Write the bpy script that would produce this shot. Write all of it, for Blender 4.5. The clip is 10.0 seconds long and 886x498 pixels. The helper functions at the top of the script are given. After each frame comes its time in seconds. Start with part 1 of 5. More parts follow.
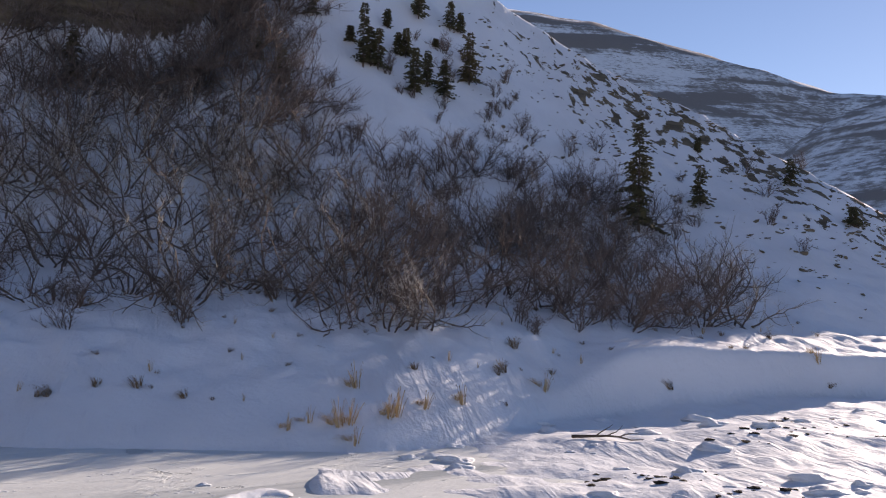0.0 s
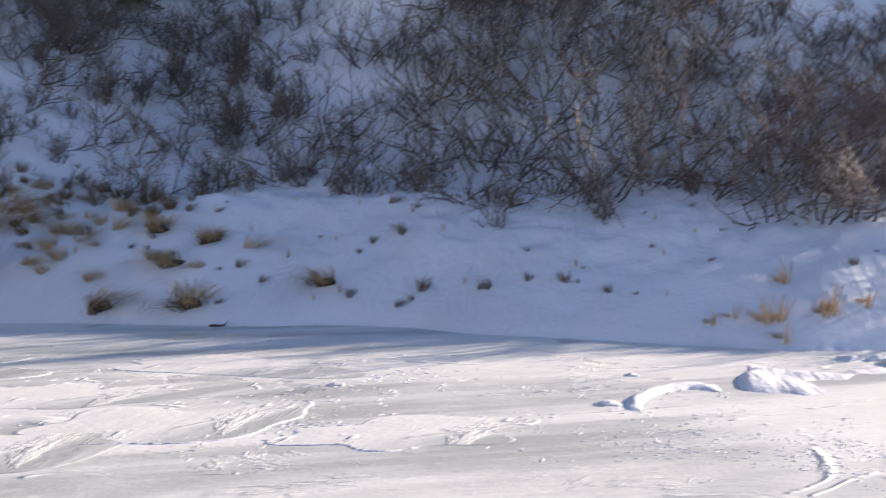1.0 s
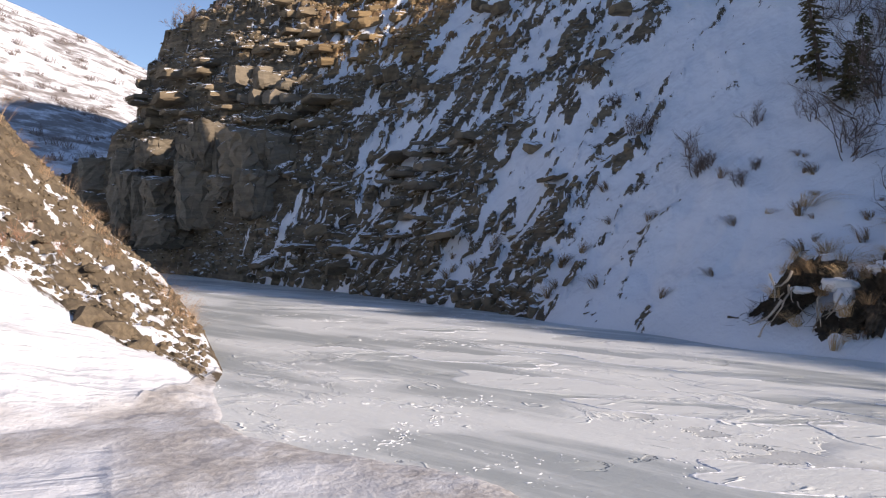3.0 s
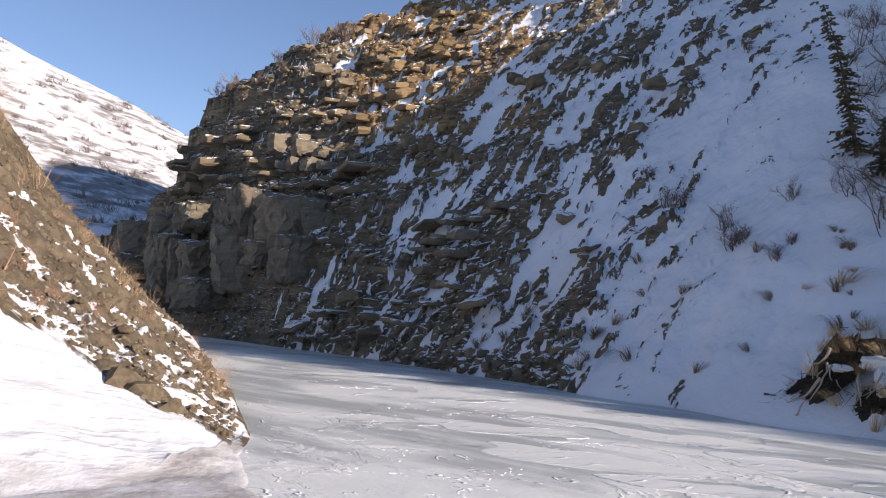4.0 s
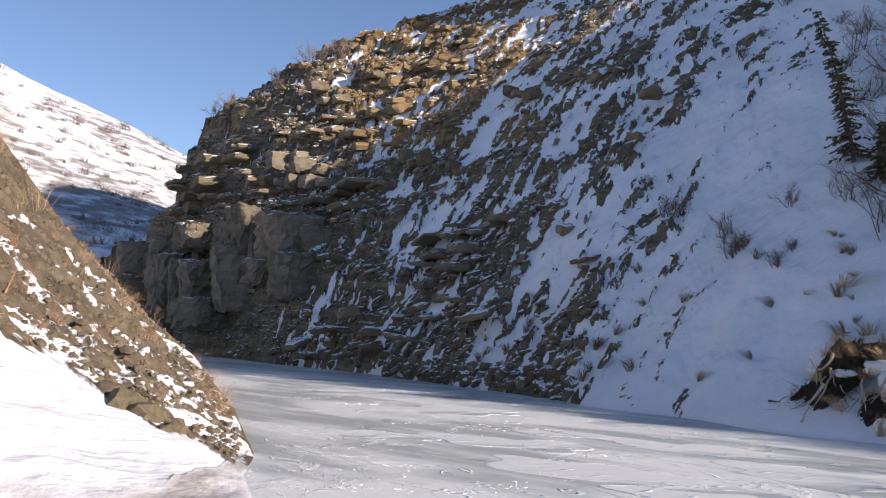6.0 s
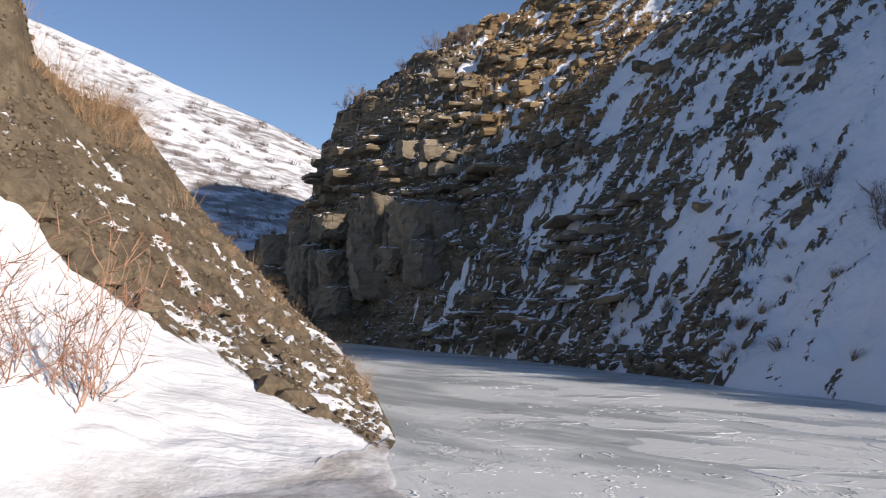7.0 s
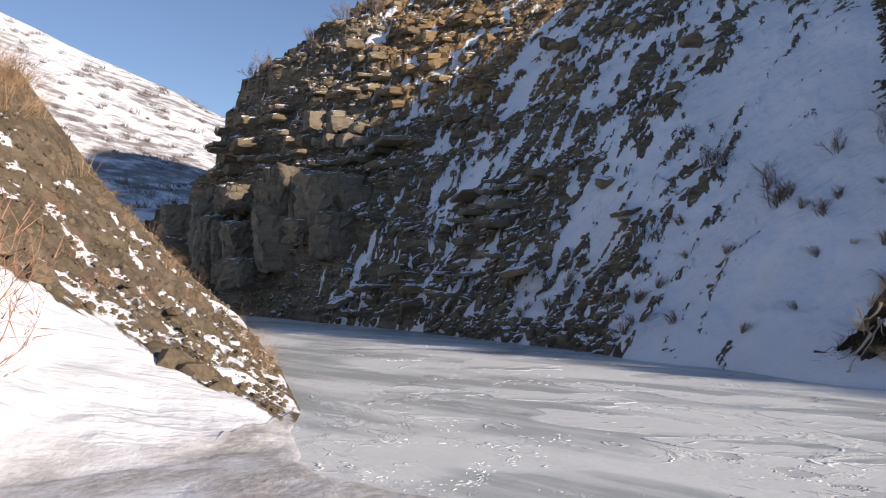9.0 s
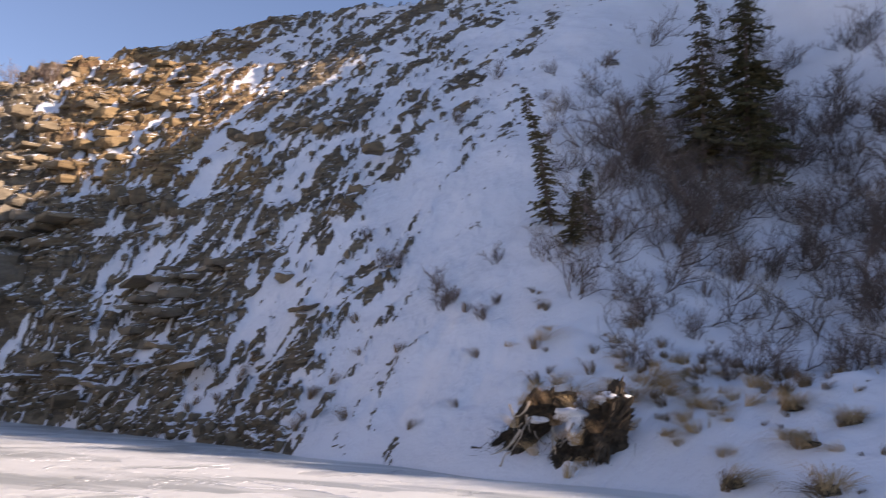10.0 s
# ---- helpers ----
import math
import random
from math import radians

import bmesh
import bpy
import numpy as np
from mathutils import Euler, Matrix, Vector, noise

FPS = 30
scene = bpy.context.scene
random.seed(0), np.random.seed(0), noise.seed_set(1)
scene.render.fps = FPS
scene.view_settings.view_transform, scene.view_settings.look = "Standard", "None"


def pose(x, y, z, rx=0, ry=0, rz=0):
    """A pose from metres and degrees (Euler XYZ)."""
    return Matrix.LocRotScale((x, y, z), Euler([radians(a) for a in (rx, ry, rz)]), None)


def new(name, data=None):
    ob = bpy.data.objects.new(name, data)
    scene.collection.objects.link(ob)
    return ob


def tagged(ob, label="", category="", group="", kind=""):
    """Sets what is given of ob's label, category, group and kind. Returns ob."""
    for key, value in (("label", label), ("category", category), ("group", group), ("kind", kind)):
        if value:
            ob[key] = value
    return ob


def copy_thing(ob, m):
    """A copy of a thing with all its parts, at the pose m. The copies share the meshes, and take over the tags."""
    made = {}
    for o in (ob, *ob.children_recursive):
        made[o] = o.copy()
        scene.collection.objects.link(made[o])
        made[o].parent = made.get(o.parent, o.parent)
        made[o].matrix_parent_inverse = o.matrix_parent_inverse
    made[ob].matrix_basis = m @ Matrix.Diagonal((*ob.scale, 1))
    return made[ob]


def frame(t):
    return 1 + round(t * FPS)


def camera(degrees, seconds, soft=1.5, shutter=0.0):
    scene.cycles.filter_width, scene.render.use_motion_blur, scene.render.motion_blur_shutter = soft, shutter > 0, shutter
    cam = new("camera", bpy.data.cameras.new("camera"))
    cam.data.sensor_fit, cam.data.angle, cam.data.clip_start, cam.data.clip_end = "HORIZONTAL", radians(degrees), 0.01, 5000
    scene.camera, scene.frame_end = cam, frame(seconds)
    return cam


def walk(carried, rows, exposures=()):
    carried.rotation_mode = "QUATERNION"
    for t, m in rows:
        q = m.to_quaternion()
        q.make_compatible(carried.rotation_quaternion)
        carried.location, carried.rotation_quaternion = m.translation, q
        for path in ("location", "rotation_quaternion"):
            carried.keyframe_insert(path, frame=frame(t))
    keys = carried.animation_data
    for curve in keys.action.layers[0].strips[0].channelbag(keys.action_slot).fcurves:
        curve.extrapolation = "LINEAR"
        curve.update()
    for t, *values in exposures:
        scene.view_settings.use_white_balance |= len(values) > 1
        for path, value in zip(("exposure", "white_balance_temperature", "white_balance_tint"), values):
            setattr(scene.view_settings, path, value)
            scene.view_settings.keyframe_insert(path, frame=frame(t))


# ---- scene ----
cam = camera(53.70, 10.0, soft=1.1, shutter=0.12)
PATH = [
    (0.0, pose(0, 0, 2.3, 93.99, -1.80, -0.13)),
    (0.5, pose(0, 0, 2.3, 93.99, -2.92, 6.34)),
    (0.8, pose(0, 0, 2.3, 91.13, -2.82, 17.40)),
    (1.0, pose(0, 0, 2.3, 86.81, 0.24, 26.80)),
    (1.2, pose(0, 0, 2.3, 84.25, 1.13, 37.12)),
    (1.3, pose(0, 0, 2.3, 84.14, 0.55, 43.56)),
    (1.4, pose(0, 0, 2.3, 85.05, 0.16, 49.32)),
    (1.5, pose(0, 0, 2.3, 85.48, 0.40, 54.81)),
    (1.6, pose(0, 0, 2.3, 85.50, -0.32, 58.83)),
    (2.0, pose(0, 0, 2.3, 87.76, -2.21, 67.99)),
    (2.5, pose(0, 0, 2.3, 88.21, -2.54, 75.75)),
    (3.0, pose(0, 0, 2.3, 89.15, -0.84, 82.52)),
    (3.2, pose(0, 0, 2.3, 90.61, -1.60, 83.50)),
    (4.5, pose(0, 0, 2.3, 94.30, -1.55, 84.59)),
    (5.0, pose(0, 0, 2.3, 95.06, -1.42, 84.29)),
    (5.2, pose(0, 0, 2.3, 95.41, -1.59, 84.09)),
    (6.3, pose(0, 0, 2.3, 93.80, -0.28, 85.68)),
    (6.5, pose(0, 0, 2.3, 93.67, 0.03, 87.26)),
    (7.0, pose(0, 0, 2.3, 93.43, 0.63, 93.41)),
    (7.5, pose(0, 0, 2.3, 93.38, 2.64, 96.30)),
    (8.0, pose(0, 0, 2.3, 92.54, 2.56, 95.95)),
    (8.5, pose(0, 0, 2.3, 93.19, 0.78, 90.52)),
    (9.0, pose(0, 0, 2.3, 91.62, 0.28, 87.31)),
    (9.5, pose(0, 0, 2.3, 93.61, 0.36, 80.73)),
    (9.6, pose(0, 0, 2.3, 94.37, -0.90, 79.32)),
    (10.0, pose(0, 0, 2.3, 97.95, -1.16, 66.33)),
]
EXPOSURE = [
    (0.0, 0.7, 7250, 26), (0.3, 0.95, 7350, 27), (0.6, 1.2, 7350, 27), (1.0, 1.3, 7250, 24), (1.6, 0.9, 7100, 20), (2.5, 0.87, 7050, 22), (4.5, 0.85, 6850, 21), (5.2, 0.88, 6850, 21), (6.5, 0.8, 6850, 20), (7.0, 0.5, 6750, 18),
    (7.5, 0.2, 6700, 17), (8.0, 0.16, 6650, 16), (8.5, 0.38, 6650, 17), (9.0, 0.66, 6950, 20), (9.5, 0.86, 7050, 23), (10.0, 1.3, 7600, 29),
]
walk(cam, PATH, EXPOSURE)

# ---------------------------------------------------------------- light
SUN_BEARING, SUN_UP = -37.5, 17.2
world = bpy.data.worlds.new("sky")
scene.world = world
world.use_nodes = True
wn = world.node_tree.nodes
sky = wn.new("ShaderNodeTexSky")
sky.sky_type, sky.sun_disc = "NISHITA", False
sky.sun_elevation, sky.sun_rotation = radians(SUN_UP), radians(-SUN_BEARING)
sky.altitude, sky.air_density, sky.dust_density, sky.ozone_density = 900, 0.9, 0.05, 3.0
wn["Background"].inputs[1].default_value = 0.085
world.node_tree.links.new(sky.outputs[0], wn["Background"].inputs[0])

sun_lamp = bpy.data.lights.new("sun", "SUN")
sun_lamp.energy, sun_lamp.angle, sun_lamp.color = 4.0, radians(0.55), (1.0, 0.95, 0.83)
sun = new("sun", sun_lamp)
SUN_TO = Vector((-math.sin(radians(SUN_BEARING)) * math.cos(radians(SUN_UP)), math.cos(radians(SUN_BEARING)) * math.cos(radians(SUN_UP)), math.sin(radians(SUN_UP))))
sun.rotation_euler = SUN_TO.to_track_quat("Z", "Y").to_euler()

# ---------------------------------------------------------------- materials
class Mat:
    """A short way to write node materials."""

    def __init__(self, name):
        self.m = bpy.data.materials.new(name)
        self.m.use_nodes = True
        self.t = self.m.node_tree
        self.bsdf = self.t.nodes["Principled BSDF"]
        self.place = self.add("ShaderNodeTexCoord").outputs["Object"]

    def add(self, kind, **kw):
        n = self.t.nodes.new(kind)
        for k, v in kw.items():
            if k in ("operation", "blend_type", "data_type", "feature", "attribute_name"):
                setattr(n, k, v)
        return n

    def put(self, socket, value):
        if isinstance(value, bpy.types.NodeSocket):
            self.t.links.new(value, socket)
        else:
            socket.default_value = value

    def turned(self, degrees):
        mp = self.add("ShaderNodeMapping")
        mp.inputs["Rotation"].default_value = (0, 0, radians(degrees))
        self.put(mp.inputs["Vector"], self.place)
        return mp.outputs[0]

    def math(self, op, a, b=0.0, clamp=False):
        n = self.add("ShaderNodeMath", operation=op)
        n.use_clamp = clamp
        self.put(n.inputs[0], a)
        self.put(n.inputs[1], b)
        return n.outputs[0]

    def noise(self, scale, detail=4, rough=0.55, stretch=None, distort=0.0, turn=0.0):
        n = self.add("ShaderNodeTexNoise")
        n.inputs["Scale"].default_value, n.inputs["Detail"].default_value = scale, detail
        n.inputs["Roughness"].default_value, n.inputs["Distortion"].default_value = rough, distort
        v = self.turned(-turn) if turn else self.place
        if stretch:
            mp = self.add("ShaderNodeMapping")
            mp.inputs["Scale"].default_value = stretch
            self.put(mp.inputs["Vector"], v)
            v = mp.outputs[0]
        self.put(n.inputs["Vector"], v)
        return n.outputs["Fac"]

    def cells(self, scale, feature="F1", stretch=None):
        n = self.add("ShaderNodeTexVoronoi", feature=feature)
        n.inputs["Scale"].default_value = scale
        v = self.place
        if stretch:
            mp = self.add("ShaderNodeMapping")
            mp.inputs["Scale"].default_value = stretch
            self.put(mp.inputs["Vector"], v)
            v = mp.outputs[0]
        self.put(n.inputs["Vector"], v)
        return n.outputs["Distance"]

    def ramp(self, x, lo, hi, a=0.0, b=1.0):
        n = self.add("ShaderNodeMapRange")
        n.interpolation_type = "SMOOTHSTEP"
        self.put(n.inputs["Value"], x)
        for k, v in zip(("From Min", "From Max", "To Min", "To Max"), (lo, hi, a, b)):
            self.put(n.inputs[k], v)
        return n.outputs[0]

    def mix(self, fac, a, b):
        n = self.add("ShaderNodeMix", data_type="RGBA")
        self.put(n.inputs["Factor"], fac)
        self.put(n.inputs[6], (*a, 1) if isinstance(a, tuple) else a)
        self.put(n.inputs[7], (*b, 1) if isinstance(b, tuple) else b)
        return n.outputs[2]

    def attr(self, name):
        n = self.add("ShaderNodeAttribute")
        n.attribute_name = name
        return n.outputs["Fac"]

    def done(self, colour, rough=0.8, bump=None, strength=0.5, distance=0.05, spec=0.5):
        self.put(self.bsdf.inputs["Base Color"], (*colour, 1) if isinstance(colour, tuple) else colour)
        self.put(self.bsdf.inputs["Roughness"], rough)
        self.put(self.bsdf.inputs["Specular IOR Level"], spec)
        if bump is not None:
            n = self.add("ShaderNodeBump")
            n.inputs["Strength"].default_value, n.inputs["Distance"].default_value = strength, distance
            self.put(n.inputs["Height"], bump)
            self.put(self.bsdf.inputs["Normal"], n.outputs[0])
        return self.m


def ground_material():
    m = Mat("snow_rock_and_earth")
    fine, mid, coarse = m.noise(9, 5, 0.6), m.noise(1.6, 6, 0.62), m.noise(0.3, 4)
    nz = m.add("ShaderNodeSeparateXYZ")
    geo = m.add("ShaderNodeNewGeometry")
    m.put(nz.inputs[0], geo.outputs["Normal"])
    up = nz.outputs[2]
    # snow: clean, slightly dusty in patches
    snow = m.mix(m.ramp(coarse, 0.35, 0.7), (0.86, 0.87, 0.89), (0.79, 0.80, 0.82))
    snow = m.mix(m.ramp(mid, 0.62, 0.85, 0, 0.4), snow, (0.62, 0.59, 0.54))
    # rock: grey-brown beds with pale and rusty bands
    bed = m.noise(1.0, 5, 0.65, (0.25, 0.25, 2.6))
    chip = m.cells(2.2, "F1", (1, 1, 2.2))
    rock = m.mix(m.ramp(bed, 0.3, 0.7), (0.095, 0.074, 0.05), (0.25, 0.197, 0.13))
    rock = m.mix(m.ramp(chip, 0.1, 0.6, 0.35, 0), rock, (0.065, 0.057, 0.05))
    tan = m.mix(m.ramp(bed, 0.35, 0.68), (0.15, 0.09, 0.05), (0.38, 0.25, 0.12))
    rock = m.mix(m.attr("ochre"), rock, tan)
    # earth of the spur: dark silt with pebbles
    soil = m.mix(m.ramp(mid, 0.35, 0.7), (0.10, 0.077, 0.052), (0.19, 0.148, 0.10))
    soil = m.mix(m.ramp(fine, 0.55, 0.8, 0, 0.6), soil, (0.28, 0.23, 0.17))
    # snow lies where the ground is flat enough
    small = m.noise(2.8, 7, 0.72, (0.7, 1.7, 0.55), 0.25, 119)
    grit = m.noise(5.5, 5, 0.7, (0.6, 1.3, 1.0), 0, 119)
    lie = m.math("ADD", m.attr("rock"), m.math("MULTIPLY", m.math("SUBTRACT", small, 0.5), 0.9))
    lie = m.math("ADD", lie, m.math("MULTIPLY", m.math("SUBTRACT", grit, 0.5), 0.55))
    lie = m.math("ADD", lie, m.math("MULTIPLY", m.math("SUBTRACT", 0.72, up), 0.45))
    bare = m.math("MULTIPLY", m.ramp(lie, -0.02, 0.035), m.ramp(m.attr("rock"), -0.5, -0.4))
    lie2 = m.math("ADD", m.noise(0.75, 7, 0.64, (0.15, 2.2, 0.1), 0.12, 55), m.math("MULTIPLY", m.math("SUBTRACT", up, 0.8), 0.8))
    dirt = m.math("MULTIPLY", m.attr("earth"), m.ramp(lie2, 0.555, 0.60, 1, 0))
    # thin scrub and bare streaks on the far slopes
    streak = m.math("ADD", m.noise(0.22, 7, 0.72, (1, 1, 3.0)), m.math("MULTIPLY", m.math("SUBTRACT", m.noise(0.02, 4, 0.6), 0.5), 0.7))
    streak = m.math("ADD", streak, m.math("MULTIPLY", m.math("SUBTRACT", m.attr("scrub"), 1.0), -0.03))
    heath = m.math("MULTIPLY", m.math("MINIMUM", m.attr("scrub"), 1.0), m.ramp(streak, 0.44, 0.62, 0, 0.85))
    beds = m.noise(0.011, 6, 0.62, (0.35, 0.35, 5.0), 0.3)
    strata = m.math("MULTIPLY", m.math("SUBTRACT", m.attr("scrub"), 1.0, True), m.ramp(m.math("ADD", beds, m.math("MULTIPLY", m.math("SUBTRACT", m.noise(0.09, 5, 0.7), 0.5), 0.35)), 0.47, 0.55))
    colour = m.mix(m.math("MAXIMUM", heath, m.math("MULTIPLY", strata, 0.9)), snow, (0.17, 0.135, 0.11))
    silt = m.math("MULTIPLY", m.attr("grime"), m.ramp(m.noise(1.0, 7, 0.68), 0.33, 0.58, 0.25, 1))
    colour = m.mix(m.math("MULTIPLY", silt, 0.72), colour, m.mix(m.ramp(fine, 0.4, 0.65), (0.27, 0.225, 0.185), (0.46, 0.415, 0.365)))
    colour = m.mix(dirt, m.mix(bare, colour, rock), soil)
    solid = m.math("MAXIMUM", bare, dirt)
    rough = m.ramp(solid, 0, 1, 0.6, 0.9)
    ripple = m.noise(1.0, 3, 0.5, (0.8, 4.6, 2.5), 0.5, 108)
    bump = m.math("ADD", m.math("MULTIPLY", fine, 0.22), m.math("MULTIPLY", mid, 0.7))
    bump = m.math("ADD", bump, m.math("MULTIPLY", m.math("MULTIPLY", ripple, m.ramp(m.attr("grime"), 0.1, 0.5, 1, 0)), m.ramp(coarse, 0.42, 0.56, 0.1, 0.75)))
    bump = m.math("ADD", bump, m.math("ADD", m.math("MULTIPLY", m.math("MULTIPLY", chip, bare), 1.3), m.math("MULTIPLY", m.math("MULTIPLY", small, solid), 1.5)))
    return m.done(colour, rough, bump, 0.6, 0.13, 0.25)


def ice_material():
    m = Mat("river_ice")
    m.place = m.turned(-40)
    flow = m.noise(0.14, 5, 0.5, (0.6, 2.0, 1), 0.8)
    crust = m.noise(0.8, 7, 0.7, (0.7, 1.7, 1), 0.7)
    patch = m.noise(0.12, 4, 0.55, (0.6, 1.5, 1))
    fine = m.noise(11, 5, 0.65)

    def line(level, width):
        return m.ramp(m.math("ABSOLUTE", m.math("SUBTRACT", flow, level)), 0, width, 1, 0)

    clear = m.ramp(m.math("ADD", flow, m.math("MULTIPLY", m.math("SUBTRACT", patch, 0.5), 0.5)), 0.44, 0.56)
    base = m.mix(clear, (0.76, 0.775, 0.745), (0.47, 0.50, 0.485))
    base = m.mix(m.ramp(m.noise(0.6, 6, 0.65, (0.3, 2.6, 1)), 0.42, 0.66, 0, 0.8), base, (0.80, 0.82, 0.79))
    # shells of refrozen overflow end in thin white lips
    lips = m.math("MAXIMUM", line(0.40, 0.004), m.math("MAXIMUM", line(0.47, 0.005), line(0.555, 0.004)))
    lips = m.math("MULTIPLY", lips, m.ramp(m.noise(0.7, 4, 0.6), 0.52, 0.60))
    drift = m.math("MULTIPLY", m.ramp(crust, 0.52, 0.66), m.ramp(m.noise(0.2, 4, 0.6), 0.44, 0.56))
    white = m.math("MAXIMUM", lips, drift)
    base = m.mix(m.math("MULTIPLY", white, 0.8), base, (0.82, 0.835, 0.80))
    cr = m.cells(0.16, "DISTANCE_TO_EDGE")
    crack = m.math("MULTIPLY", m.ramp(m.math("ADD", cr, m.math("MULTIPLY", m.math("SUBTRACT", m.noise(0.5, 6, 0.65), 0.5), 0.6)), 0.0, 0.008, 1, 0), m.ramp(m.noise(0.3, 2), 0.46, 0.56))
    base = m.mix(m.math("MULTIPLY", crack, 0.35), base, (0.22, 0.23, 0.24))
    rough = m.math("ADD", m.ramp(clear, 0, 1, 0.6, 0.38), m.math("MULTIPLY", white, 0.25))
    bump = m.math("ADD", m.math("MULTIPLY", white, 0.4), m.math("MULTIPLY", fine, 0.10))
    bump = m.math("ADD", bump, m.math("MULTIPLY", flow, 1.0))
    bump = m.math("ADD", bump, m.math("MULTIPLY", m.noise(2.4, 5, 0.6, (0.7, 1.6, 1)), 0.3))
    bump = m.math("SUBTRACT", bump, m.math("MULTIPLY", crack, 0.8))
    return m.done(base, rough, bump, 0.75, 0.07, 0.5)


def plain(name, dark, light, scale=3.0, rough=0.85, stretch=None, bump=0.4, spec=0.2):
    m = Mat(name)
    n = m.noise(scale, 5, 0.62, stretch)
    rnd = m.add("ShaderNodeObjectInfo").outputs["Random"]
    f = m.math("ADD", m.ramp(n, 0.3, 0.7, 0, 0.75), m.math("MULTIPLY", rnd, 0.25))
    return m.done(m.mix(f, dark, light), rough, m.noise(scale * 5, 4, 0.6), bump, 0.02, spec)


def island(name, dark, light, rough=0.85, bump_scale=14.0):
    """Colour that changes from piece to piece of one mesh."""
    m = Mat(name)
    rnd = m.add("ShaderNodeNewGeometry").outputs["Random Per Island"]
    f = m.math("ADD", m.math("MULTIPLY", rnd, 0.7), m.math("MULTIPLY", m.noise(3, 4), 0.3))
    return m.done(m.mix(f, dark, light), rough, m.noise(bump_scale, 4), 0.5, 0.02, 0.2)


def stone_material(name, dark, light, snow=0.45):
    """Split stone with snow lying on what faces up."""
    m = Mat(name)
    rnd = m.add("ShaderNodeNewGeometry").outputs["Random Per Island"]
    obj = m.add("ShaderNodeObjectInfo").outputs["Random"]
    n = m.noise(2.0, 6, 0.65, (0.6, 0.6, 2.4))
    f = m.math("ADD", m.math("MULTIPLY", m.math("FRACT", m.math("ADD", rnd, obj)), 0.5), m.ramp(n, 0.3, 0.7, 0, 0.5))
    nz = m.add("ShaderNodeSeparateXYZ")
    m.put(nz.inputs[0], m.add("ShaderNodeNewGeometry").outputs["Normal"])
    lie = m.math("ADD", nz.outputs[2], m.math("MULTIPLY", m.math("SUBTRACT", m.noise(1.3, 4, 0.6), 0.5), 1.3))
    lie = m.math("ADD", lie, m.math("MULTIPLY", m.math("SUBTRACT", m.noise(6.5, 5, 0.7), 0.5), 1.1))
    white = m.ramp(lie, 1.25 - snow, 1.33 - snow)
    return m.done(m.mix(white, m.mix(f, dark, light), (0.84, 0.85, 0.87)), 0.9, m.noise(7, 6, 0.65), 0.7, 0.05, 0.2)


GROUND, ICE = ground_material(), ice_material()
STONE = stone_material("grey_brown_sandstone", (0.085, 0.066, 0.045), (0.275, 0.215, 0.14), 0.52)
PALE_STONE = stone_material("pale_grey_sandstone", (0.115, 0.096, 0.07), (0.28, 0.232, 0.17), 0.36)
OCHRE_STONE = stone_material("ochre_sandstone", (0.085, 0.058, 0.035), (0.285, 0.20, 0.105), 0.46)
BARK = plain("dark_willow_bark", (0.085, 0.06, 0.048), (0.19, 0.14, 0.11), 4)
TWIG = plain("brown_willow_twigs", (0.16, 0.122, 0.106), (0.32, 0.255, 0.22), 3)
PALE_TWIG = plain("pale_budded_twigs", (0.42, 0.365, 0.30), (0.68, 0.61, 0.52), 3)
RED_TWIG = plain("reddish_willow_twigs", (0.22, 0.10, 0.065), (0.40, 0.235, 0.155), 3)
NEEDLES = plain("spruce_needles", (0.05, 0.05, 0.026), (0.145, 0.12, 0.055), 2.5)
DRY_NEEDLES = plain("browned_spruce_needles", (0.06, 0.05, 0.026), (0.16, 0.125, 0.06), 2.5)
STRAW = island("dry_straw_grass", (0.36, 0.235, 0.115), (0.70, 0.51, 0.29))
FOX_GRASS = island("reddish_tan_grass", (0.30, 0.18, 0.10), (0.58, 0.41, 0.26))
DARK_GRASS = island("withered_brown_grass", (0.12, 0.08, 0.05), (0.36, 0.24, 0.13))
SOD = plain("dark_root_soil", (0.03, 0.024, 0.018), (0.09, 0.07, 0.05), 9, 0.95, None, 1.0)
CLOD = plain("silt_clods", (0.10, 0.077, 0.052), (0.20, 0.157, 0.107), 4, 0.95, None, 0.9)
ROOT = plain("bleached_roots", (0.30, 0.25, 0.20), (0.52, 0.46, 0.38), 5, 0.8)
SNOW = plain("wind_packed_snow", (0.80, 0.81, 0.83), (0.88, 0.89, 0.90), 2.5, 0.6, None, 0.5)
WOOD = plain("weathered_driftwood", (0.07, 0.052, 0.04), (0.17, 0.13, 0.10), 3, 0.85, (1, 1, 6))

# ---------------------------------------------------------------- terrain
# The valley is laid out round the standing point: bearing b in degrees to the left of +y, distance d in metres, ice at z = 0.
EYE_Z = 2.3


def lut(b, rows):
    rows = sorted(rows)
    return np.interp(b, [r[0] for r in rows], [r[1] for r in rows])


def smooth(a, b, x):
    t = np.clip((x - a) / (b - a), 0, 1)
    return t * t * (3 - 2 * t)


def lattice(ix, iy, seed):
    h = (ix * 374761393 + iy * 668265263 + seed * 982451653) & 0xFFFFFFFF
    h = ((h ^ (h >> 13)) * 1274126177) & 0xFFFFFFFF
    return ((h ^ (h >> 16)) & 0xFFFF) / 32767.5 - 1


